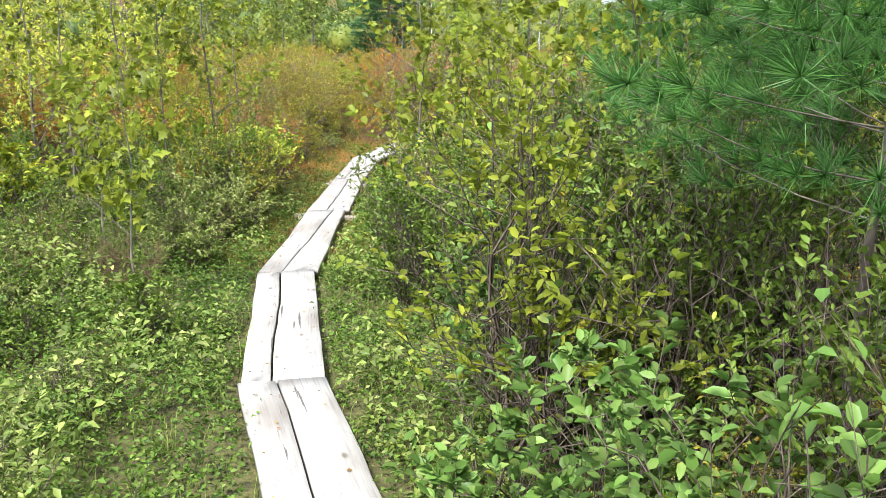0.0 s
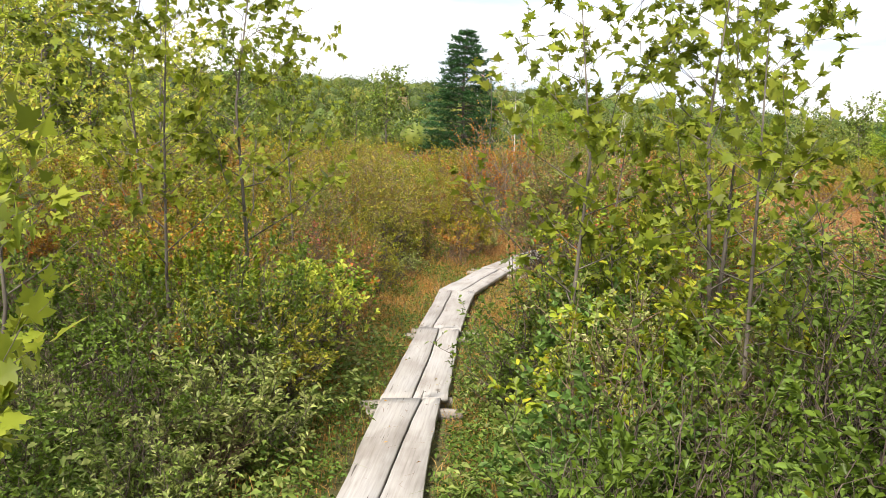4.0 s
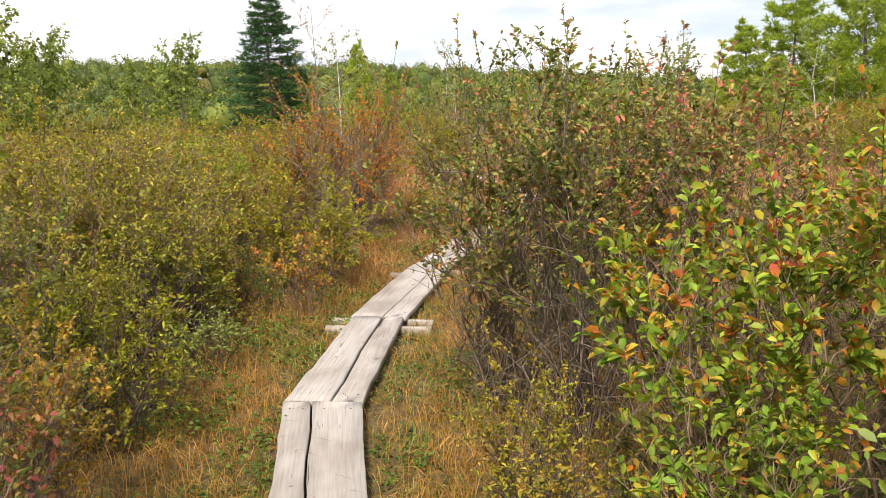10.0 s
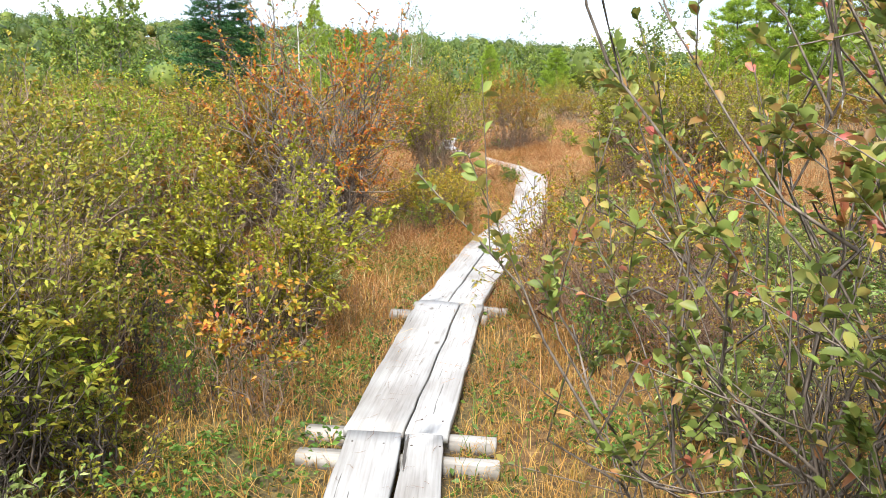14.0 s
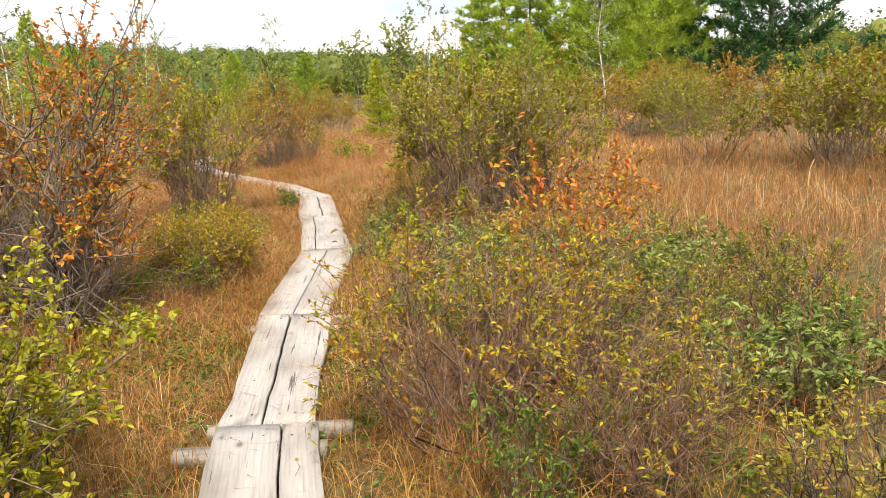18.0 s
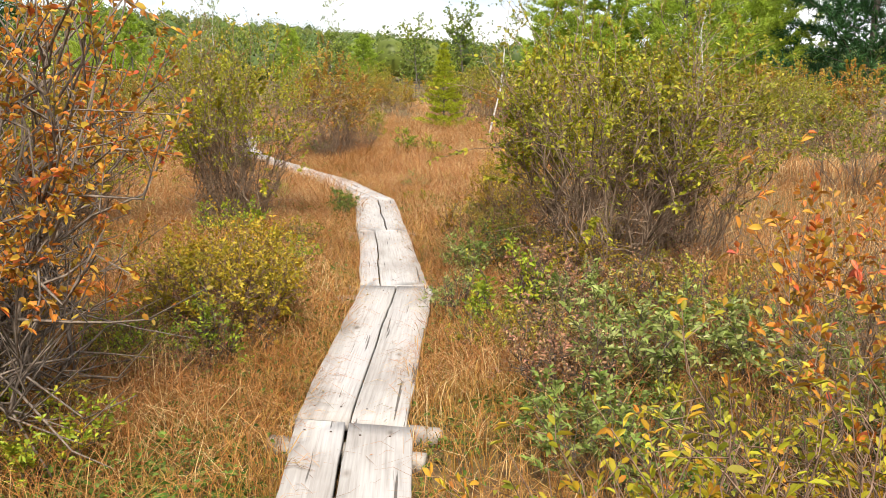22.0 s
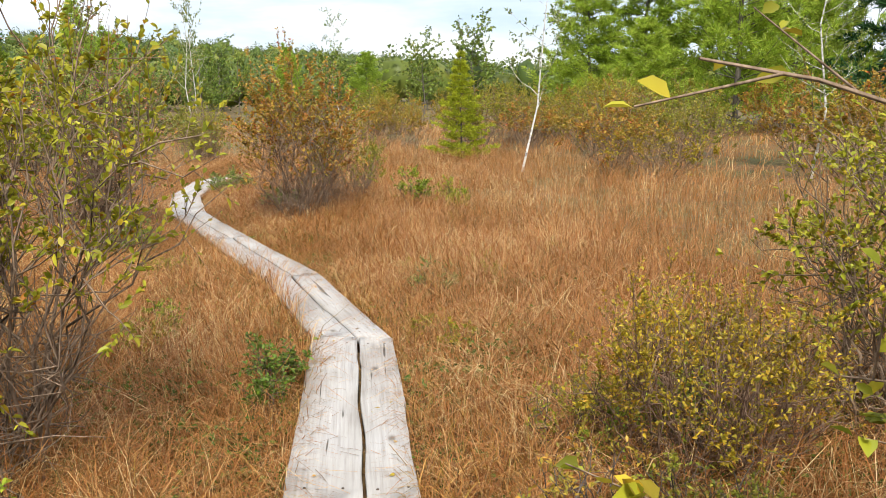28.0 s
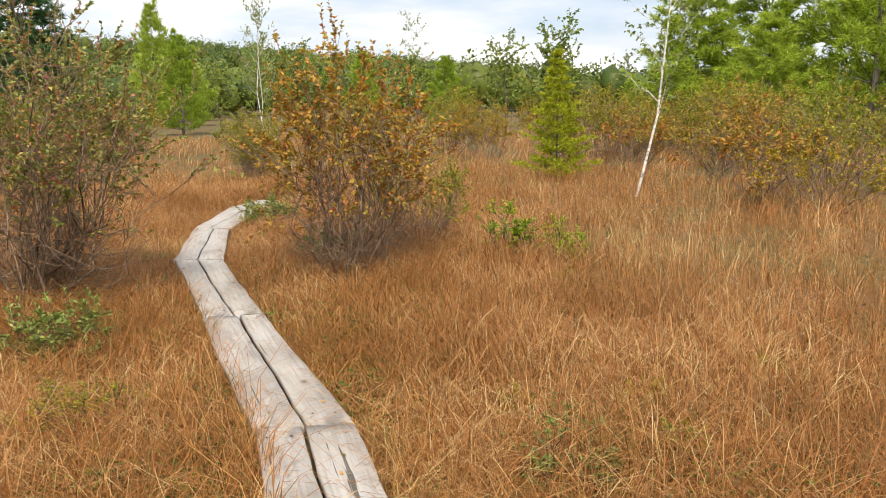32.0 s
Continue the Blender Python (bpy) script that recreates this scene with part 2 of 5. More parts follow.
LEAVES = {
    "green": leaf_material("leaves_green", [(0.0, (0.071, 0.123, 0.014)), (0.4, (0.123, 0.185, 0.018)), (0.75, (0.142, 0.220, 0.041)), (0.95, (0.237, 0.299, 0.045)), (1.0, (0.294, 0.334, 0.027))]),
    "bright": leaf_material("leaves_bright", [(0.0, (0.104, 0.168, 0.014)), (0.25, (0.208, 0.296, 0.028)), (0.62, (0.344, 0.400, 0.032)), (0.92, (0.448, 0.368, 0.028)), (1.0, (0.384, 0.160, 0.017))]),
    "olive": leaf_material("leaves_olive", [(0.0, (0.15, 0.20, 0.02)), (0.3, (0.25, 0.27, 0.03)), (0.6, (0.36, 0.32, 0.04)), (0.86, (0.43, 0.31, 0.04)), (1.0, (0.46, 0.22, 0.035))]),
    "turning": leaf_material("leaves_turning", [(0.0, (0.154, 0.210, 0.045)), (0.4, (0.242, 0.284, 0.063)), (0.58, (0.341, 0.284, 0.072)), (0.72, (0.462, 0.231, 0.081)), (0.86, (0.528, 0.158, 0.108)), (1.0, (0.572, 0.147, 0.180))]),
    "rust": leaf_material("leaves_rust", [(0.0, (0.25, 0.24, 0.03)), (0.35, (0.36, 0.27, 0.035)), (0.62, (0.43, 0.25, 0.04)), (0.88, (0.47, 0.19, 0.04)), (1.0, (0.46, 0.09, 0.04))]),
    "broad": leaf_material("leaves_broad", [(0.0, (0.068, 0.140, 0.025)), (0.5, (0.128, 0.226, 0.045)), (0.85, (0.212, 0.312, 0.077)), (1.0, (0.306, 0.328, 0.070))], shift=0.1),
    "tipped": leaf_material("leaves_tipped", [(0.0, (0.085, 0.162, 0.021)), (0.3, (0.170, 0.281, 0.030)), (0.58, (0.289, 0.374, 0.038)), (0.72, (0.425, 0.306, 0.034)), (0.84, (0.493, 0.187, 0.025)), (1.0, (0.493, 0.085, 0.076))]),
    "gold": leaf_material("leaves_gold", [(0.0, (0.238, 0.216, 0.024)), (0.3, (0.356, 0.286, 0.024)), (0.6, (0.485, 0.354, 0.028)), (0.86, (0.495, 0.246, 0.024)), (1.0, (0.337, 0.157, 0.028))]),
    "sage": leaf_material("leaves_sage", [(0.0, (0.127, 0.196, 0.033)), (0.4, (0.218, 0.276, 0.061)), (0.8, (0.345, 0.368, 0.121)), (1.0, (0.506, 0.483, 0.220))]),
    "maple": leaf_material("leaves_maple", [(0.0, (0.14, 0.19, 0.02)), (0.5, (0.25, 0.30, 0.03)), (0.9, (0.37, 0.39, 0.045)), (1.0, (0.50, 0.33, 0.04))], back=0.5, shift=0.05),
    "tips": leaf_material("leaves_tips", [(0.0, (0.159, 0.193, 0.017)), (0.3, (0.301, 0.297, 0.020)), (0.58, (0.377, 0.312, 0.022)), (0.8, (0.460, 0.231, 0.020)), (1.0, (0.468, 0.127, 0.022))]),
    "vase": leaf_material("leaves_vase", [(0.0, (0.156, 0.193, 0.017)), (0.3, (0.273, 0.286, 0.020)), (0.68, (0.366, 0.344, 0.028)), (0.92, (0.435, 0.321, 0.023)), (1.0, (0.374, 0.143, 0.013))]),
    # darker copy of the pine needles: the thicket's shade is put into the colour
    "shade_pine": leaf_material("needles_shaded", [(0.0, (0.05, 0.12, 0.03)), (0.6, (0.08, 0.20, 0.04)), (1.0, (0.15, 0.30, 0.06))], back=0.3),
    "birch": leaf_material("leaves_birch", [(0.0, (0.13, 0.21, 0.02)), (0.5, (0.19, 0.25, 0.06)), (0.85, (0.33, 0.33, 0.09)), (1.0, YELLOW)], back=0.4),
    "pine": leaf_material("needles_pine", [(0.0, (0.196, 0.314, 0.033)), (0.5, (0.380, 0.493, 0.055)), (1.0, (0.575, 0.627, 0.099))], back=0.5),
    "fir": leaf_material("needles_fir", [(0.0, (0.03, 0.085, 0.03)), (0.6, (0.06, 0.15, 0.045)), (1.0, (0.11, 0.23, 0.06))], back=0.25),
    "spruce": leaf_material("needles_spruce", [(0.0, (0.24, 0.30, 0.02)), (0.5, (0.44, 0.48, 0.03)), (1.0, (0.58, 0.56, 0.05))], back=0.4),
    "far": leaf_material("leaves_far", [(0.0, (0.10, 0.16, 0.03)), (0.45, (0.19, 0.27, 0.045)), (0.8, (0.31, 0.35, 0.06)), (1.0, (0.42, 0.36, 0.07))], back=0.35, clump=0.9),
    "woods": leaf_material("leaves_woods", [(0.0, (0.052, 0.086, 0.023)), (0.4, (0.094, 0.141, 0.027)), (0.75, (0.179, 0.214, 0.039)), (1.0, (0.320, 0.273, 0.055))], back=0.3, clump=0.16),
    "flame": leaf_material("leaves_flame", [(0.0, (0.22, 0.25, 0.03)), (0.35, (0.34, 0.30, 0.035)), (0.58, (0.46, 0.28, 0.035)), (0.8, (0.52, 0.18, 0.03)), (1.0, (0.52, 0.09, 0.05))]),
    "bronze": leaf_material("leaves_bronze", [(0.0, (0.20, 0.20, 0.06)), (0.3, (0.33, 0.21, 0.09)), (0.65, (0.40, 0.19, 0.12)), (1.0, (0.48, 0.24, 0.17))]),
    # lime leaves, lightened: the background's hazy brightness is put into the colour
    "lime": leaf_material("leaves_lime", [(0.0, (0.27, 0.33, 0.04)), (0.4, (0.44, 0.50, 0.06)), (0.75, (0.56, 0.56, 0.08)), (1.0, (0.62, 0.45, 0.08))], back=0.45),
    "ember": leaf_material("leaves_ember", [(0.0, (0.32, 0.26, 0.035)), (0.3, (0.46, 0.28, 0.035)), (0.6, (0.54, 0.20, 0.03)), (0.85, (0.54, 0.13, 0.035)), (1.0, (0.52, 0.08, 0.06))]),
    "cover": leaf_material("leaves_cover", [(0.0, (0.060, 0.120, 0.015)), (0.5, (0.120, 0.203, 0.030)), (0.85, (0.203, 0.277, 0.053)), (0.97, (0.285, 0.240, 0.053)), (1.0, (0.255, 0.120, 0.026))]),
}


def grass_material():
    """Sedge blades: rust to straw by blade, in drifts, greener along the boards early on the way."""
    m, n, l, b = node_material("sedge_blades")
    geo = n.new("ShaderNodeNewGeometry")
    wide = noise_node(n, l, 0.8, 4.0)
    add = n.new("ShaderNodeMath")
    add.operation = "MULTIPLY_ADD"
    add.inputs[1].default_value, add.inputs[2].default_value = 0.9, -0.45
    l.new(wide.outputs["Fac"], add.inputs[0])
    s = n.new("ShaderNodeMath")
    s.operation, s.use_clamp = "ADD", True
    l.new(add.outputs[0], s.inputs[0])
    l.new(geo.outputs["Random Per Island"], s.inputs[1])
    r = ramp(n, [(0.0, (0.13, 0.095, 0.016)), (0.2, (0.25, 0.10, 0.02)), (0.5, (0.37, 0.135, 0.028)), (0.72, (0.46, 0.20, 0.05)), (0.87, (0.59, 0.34, 0.12)), (1.0, (0.76, 0.57, 0.28))])
    l.new(s.outputs[0], r.inputs["Fac"])
    l.new(r.outputs["Color"], b.inputs["Base Color"])
    b.inputs["Roughness"].default_value = 0.6
    tr, mix = n.new("ShaderNodeBsdfTranslucent"), n.new("ShaderNodeMixShader")
    l.new(r.outputs["Color"], tr.inputs["Color"])
    mix.inputs["Fac"].default_value = 0.3
    l.new(b.outputs["BSDF"], mix.inputs[1])
    l.new(tr.outputs["BSDF"], mix.inputs[2])
    l.new(mix.outputs["Shader"], n["Material Output"].inputs["Surface"])
    return m


SEDGE = grass_material()
GOLD_GRASS = leaf_material("golden_grass", [(0.0, (0.15, 0.15, 0.025)), (0.3, (0.30, 0.21, 0.04)), (0.65, (0.44, 0.22, 0.05)), (1.0, (0.58, 0.38, 0.13))], back=0.3, rough=0.6)
GREEN_GRASS = leaf_material("green_grass", [(0.0, (0.08, 0.14, 0.025)), (0.5, (0.18, 0.25, 0.045)), (1.0, (0.36, 0.36, 0.10))], back=0.3, rough=0.6)
STEM = bark_material("shrub_bark", (0.05, 0.038, 0.03), (0.19, 0.15, 0.12), 60.0)
STEM_GREY = bark_material("grey_shrub_bark", (0.10, 0.065, 0.042), (0.34, 0.245, 0.17), 60.0)
STEM_PALE = bark_material("pale_grey_bark", (0.09, 0.068, 0.052), (0.30, 0.24, 0.19), 60.0)
STEM_RED = bark_material("reddish_twig", (0.09, 0.05, 0.034), (0.32, 0.21, 0.14), 60.0)
BARK = bark_material("grey_brown_bark", (0.06, 0.05, 0.04), (0.22, 0.19, 0.16), 20.0)
BIRCH = birch_material()
PLANK = plank_material()
LOG = bark_material("weathered_log", (0.14, 0.12, 0.10), (0.46, 0.42, 0.37), 16.0, (1, 0.12, 1))
NAIL = plain("rusty_nail", (0.10, 0.07, 0.055), 0.6, 0.8)
GROUND = ground_material()

# ---------------------------------------------------------------- mesh tools
rng = np.random.default_rng(7)


def mesh_of(name, verts, faces, material, smooth=False):
    """A mesh from arrays; faces is one array or a list of arrays of three or four corners."""
    groups = [np.asarray(f, dtype=np.int32) for f in (faces if isinstance(faces, list) else [faces]) if len(f)]
    me = bpy.data.meshes.new(name)
    verts = np.asarray(verts, dtype=np.float32)
    me.vertices.add(len(verts))
    me.vertices.foreach_set("co", verts.ravel())
    corners = np.concatenate([g.ravel() for g in groups])
    sizes = np.concatenate([np.full(len(g), g.shape[1], dtype=np.int32) for g in groups])
    me.loops.add(len(corners))
    me.loops.foreach_set("vertex_index", corners)
    me.polygons.add(len(sizes))
    me.polygons.foreach_set("loop_start", np.r_[0, np.cumsum(sizes)[:-1]].astype(np.int32))
    me.polygons.foreach_set("loop_total", sizes)
    if smooth:
        me.polygons.foreach_set("use_smooth", np.ones(len(sizes), dtype=bool))
    me.materials.append(material)
    me.update(calc_edges=True)
    return me


def unit(v):
    return v / np.maximum(np.linalg.norm(v, axis=-1, keepdims=True), 1e-9)


class Tubes:
    """Gathers tapered tubes along polylines into one mesh."""

    def __init__(self, sides=3):
        self.sides, self.v, self.f, self.n = sides, [], [], 0

    def add(self, pts, r0, r1, sides=None):
        k = sides or self.sides
        pts = np.asarray(pts, float)
        m = len(pts)
        d = unit(np.gradient(pts, axis=0))
        a = np.where(np.abs(d[:, 2:3]) < 0.9, [[0, 0, 1.0]], [[1.0, 0, 0]])
        u = unit(np.cross(d, a))
        w = np.cross(d, u)
        ang = np.arange(k) * 2 * np.pi / k
        rad = np.linspace(r0, r1, m)[:, None, None]
        ring = pts[:, None] + rad * (np.cos(ang)[None, :, None] * u[:, None] + np.sin(ang)[None, :, None] * w[:, None])
        i = self.n + np.arange(m - 1)[:, None] * k + np.arange(k)[None]
        j = self.n + np.arange(m - 1)[:, None] * k + (np.arange(k)[None] + 1) % k
        self.v.append(ring.reshape(-1, 3))
        self.f.append(np.stack([i, j, j + k, i + k], -1).reshape(-1, 4))
        self.n += m * k

    def add_many(self, pts, r0, r1):
        """Tubes along n polylines of m points each."""
        k = self.sides
        n, m = pts.shape[:2]
        d = unit(np.gradient(pts, axis=1))
        a = np.where(np.abs(d[..., 2:3]) < 0.9, [0, 0, 1.0], [1.0, 0, 0])
        u = unit(np.cross(d, a))
        w = np.cross(d, u)
        ang = np.arange(k) * 2 * np.pi / k
        r0, r1 = np.broadcast_to(r0, n)[:, None], np.broadcast_to(r1, n)[:, None]
        rad = (r0 + (r1 - r0) * np.linspace(0, 1, m)[None])[..., None, None]
        ring = pts[:, :, None] + rad * (np.cos(ang)[:, None] * u[:, :, None] + np.sin(ang)[:, None] * w[:, :, None])
        first = self.n + np.arange(n)[:, None, None] * m * k + np.arange(m - 1)[None, :, None] * k
        i, j = first + np.arange(k), first + (np.arange(k) + 1) % k
        self.v.append(ring.reshape(-1, 3))
        self.f.append(np.stack([i, j, j + k, i + k], -1).reshape(-1, 4))
        self.n += n * m * k

    def mesh(self, name, material):
        return mesh_of(name, np.concatenate(self.v), np.concatenate(self.f), material, True)


def leaf_arrays(p, d, length, width, g, shape="diamond", droop=0.25):
    """Leaves at points p along directions d. shape: diamond (two triangles) or oval (two bent quads)."""
    n = len(p)
    d = unit(d)
    up = unit(np.array([0, 0, 1.0]) + 0.75 * g.normal(size=(n, 3)))
    side = unit(np.cross(d, up))
    nor = np.cross(side, d)
    length, width = (np.broadcast_to(np.asarray(v, float), (n,))[:, None] for v in (length, width))
    dip = -droop * length * np.array([0, 0, 1.0])
    if shape == "diamond":
        a, c = p, p + d * length + dip
        b = p + d * length * 0.45 + side * width / 2 + nor * width * 0.18
        e = p + d * length * 0.45 - side * width / 2 + nor * width * 0.18
        v = np.stack([a, b, c, e], 1).reshape(-1, 3)
        i = np.arange(n)[:, None] * 4
        return v, [np.concatenate([i + [0, 1, 2], i + [0, 2, 3]])]
    a, c = p, p + d * length + dip
    b1, b2 = p + d * length * 0.30 + side * width * 0.46 + nor * width * 0.15, p + d * length * 0.70 + side * width * 0.40 + nor * width * 0.15 + dip * 0.4
    e1, e2 = p + d * length * 0.30 - side * width * 0.46 + nor * width * 0.15, p + d * length * 0.70 - side * width * 0.40 + nor * width * 0.15 + dip * 0.4
    v = np.stack([a, b1, b2, c, e2, e1], 1).reshape(-1, 3)
    i = np.arange(n)[:, None] * 6
    return v, [np.concatenate([i + [0, 1, 2, 3], i + [0, 3, 4, 5]])]


MAPLE_OUTLINE = np.array([(0, 0), (0.27, -0.07), (0.18, 0.13), (0.36, 0.18), (0.53, 0.36), (0.25, 0.42), (0.28, 0.60), (0.13, 0.66), (0, 1.0)])


def maple_leaf_arrays(p, d, size, g):
    """Lobed leaves, folded at the midrib, hanging."""
    n = len(p)
    d = unit(d)
    up = unit(np.array([0, 0, 1.0]) + 0.6 * g.normal(size=(n, 3)))
    side = unit(np.cross(d, up))
    nor = np.cross(side, d)
    size = np.broadcast_to(np.asarray(size, float), (n,))[:, None, None]
    left = MAPLE_OUTLINE[1:-1][::-1] * [-1, 1]
    o = np.concatenate([MAPLE_OUTLINE, left, [(0, 0.3)]])
    v = p[:, None] + size * (o[None, :, :1] * side[:, None] + o[None, :, 1:] * d[:, None] + (0.10 * np.abs(o[None, :, :1]) - 0.12 * o[None, :, 1:] ** 2) * nor[:, None])
    k = len(o)
    i = np.arange(n)[:, None] * k
    f = [np.concatenate([i + [a, (a + 1) % (k - 1), k - 1] for a in range(k - 1)])]
    return v.reshape(-1, 3), f


def bezier(a, b, c, n):
    t = np.linspace(0, 1, n)[:, None]
    return (1 - t) ** 2 * a + 2 * t * (1 - t) * b + t ** 2 * c


def shrub_meshes(name, seed, h, r, leaf, stems=24, twigs=9, per_twig=10, leaf_len=0.042, leaf_w=0.018, bare=0.35, vase=0.35, shape="diamond",
                 stem_material=None, dome=0.45, stem_r=0.008, sub=0.24, tangle=0.4, upright=0.35, patchy=0.6, crook=0.022):
    """A many-stemmed shrub: crooked stems, side branches, leafy twigs and a bare tangle in one mesh, leaves set along the twigs in the other."""
    g = np.random.default_rng(seed)
    tubes, n = Tubes(3), stems
    a = g.uniform(0, 2 * np.pi, n)
    q = np.sqrt(g.uniform(0.02, 1, (n, 1)))
    out = np.stack([np.cos(a), np.sin(a), np.zeros(n)], -1)
    up = np.array([0, 0, 1.0])
    tip = out * r * q * 0.8 + up * h * (1 - dome * q * q) * g.uniform(0.62, 0.9, (n, 1))
    base = out * r * 0.3 * g.uniform(0, 1, (n, 1)) - up * 0.03
    ctrl = base + out * r * q * vase + up * tip[:, 2:] * 0.62 + g.normal(0, 0.08 * r, (n, 3))
    t = np.linspace(0, 1, 8)[None, :, None]
    pts = (1 - t) ** 2 * base[:, None] + 2 * t * (1 - t) * ctrl[:, None] + t ** 2 * tip[:, None]
    pts[:, 1:] += g.normal(0, crook * h, (n, 7, 3)) * [1, 1, 0.5]
    tubes.add_many(pts, stem_r * g.uniform(0.55, 1.25, n), stem_r * 0.28)

    def along(lines, k, f):
        """Points and directions at shares f of the polylines k."""
        f = np.clip(f, 0, 0.9999) * (lines.shape[1] - 1)
        i = f.astype(int)
        step = lines[k, i + 1] - lines[k, i]
        return lines[k, i] + step * (f - i)[:, None], unit(step)

    # side branches, thicker set towards the tips
    nb = max(2, int(round(twigs / 2.4)))
    k = np.repeat(np.arange(n), nb)
    m = len(k)
    p0, way0 = along(pts, k, bare + (1 - bare) * g.uniform(0, 1, m) ** 0.8)
    way = unit(way0 * 0.45 + g.normal(0, 0.55, (m, 3)) + out[k] * 0.35 + up * upright)
    ln = sub * h * g.uniform(0.6, 1.35, (m, 1))
    s = np.linspace(0, 1, 4)[None, :, None]
    line = p0[:, None] + way[:, None] * ln[:, None] * s + (up * 0.30)[None, None] * ln[:, None] * s * s
    line[:, 1:] += g.normal(0, 0.07, (m, 3, 3)) * ln[:, None]
    tubes.add_many(line, stem_r * 0.42, stem_r * 0.17)
    vigour = np.exp(g.normal(0, patchy, m))
    vigour /= vigour.mean()
    # leafy twigs: three on every branch and the branch's own end
    k2 = np.repeat(np.arange(m), 3)
    root, w2 = along(line, k2, g.uniform(0.25, 0.95, len(k2)))
    w2 = unit(w2 * 0.55 + g.normal(0, 0.55, (len(k2), 3)) + up * (upright * 0.8 + 0.1))
    head = root + w2 * ln[k2] * g.uniform(0.3, 0.7, (len(k2), 1))
    tubes.add_many(np.stack([root, head], 1), stem_r * 0.2, stem_r * 0.1)
    root, head, own = np.r_[root, line[:, 2]], np.r_[head, line[:, 3]], np.r_[vigour[k2], vigour]
    # bare tangle lower down
    dead = n * int(twigs * tangle)
    if dead:
        kd = np.repeat(np.arange(n), int(twigs * tangle))
        p0, way0 = along(pts, kd, g.uniform(0.1, max(bare, 0.4) + 0.1, dead))
        wd = unit(way0 * 0.4 + g.normal(0, 0.75, (dead, 3)) + up * 0.2)
        ld = sub * h * g.uniform(0.5, 1.3, (dead, 1))
        mid = p0 + wd * ld * 0.5 + g.normal(0, 0.1, (dead, 3)) * ld
        tubes.add_many(np.stack([p0, mid, mid + unit(wd + up * 0.3 + g.normal(0, 0.4, (dead, 3))) * ld * 0.5], 1), stem_r * 0.34, stem_r * 0.11)
    # leaves stand off to both sides of each twig, largest in the middle
    many = np.maximum(1, (per_twig * 0.75 * own * g.uniform(0.5, 1.5, len(head)))).astype(int)
    j = np.repeat(np.arange(len(head)), many)
    line_way = unit(head - root)
    off = unit(np.cross(line_way, up + g.normal(0, 0.3, line_way.shape)))
    p = root[j] + (head - root)[j] * g.uniform(0.2, 1.05, (len(j), 1))
    d = line_way[j] * 0.7 + off[j] * g.choice([-0.75, 0.75], (len(j), 1)) + g.normal(0, 0.32, p.shape) + up * 0.25
    size = g.uniform(0.6, 1.2, len(p))
    v, faces = leaf_arrays(p, d, leaf_len * size, leaf_w * size, g, shape)
    return tubes.mesh(name + "_wood", stem_material or STEM), mesh_of(name + "_foliage", v, faces, LEAVES[leaf])


MESHES = {}


def place_at(ob, x, y, z, turn=0.0, sx=1.0, sz=1.0, lean=(0.0, 0.0)):
    ob.matrix_basis = Matrix.Translation((x, y, z)) @ Euler((lean[0], lean[1], 0)).to_matrix().to_4x4() @ Matrix.Rotation(turn, 4, "Z") @ Matrix.Diagonal((sx, sx, sz, 1))
    return ob


def part(name, data, parent, label=""):
    ob = new(name, data)
    ob.parent = parent
    return tagged(ob, label) if label else ob


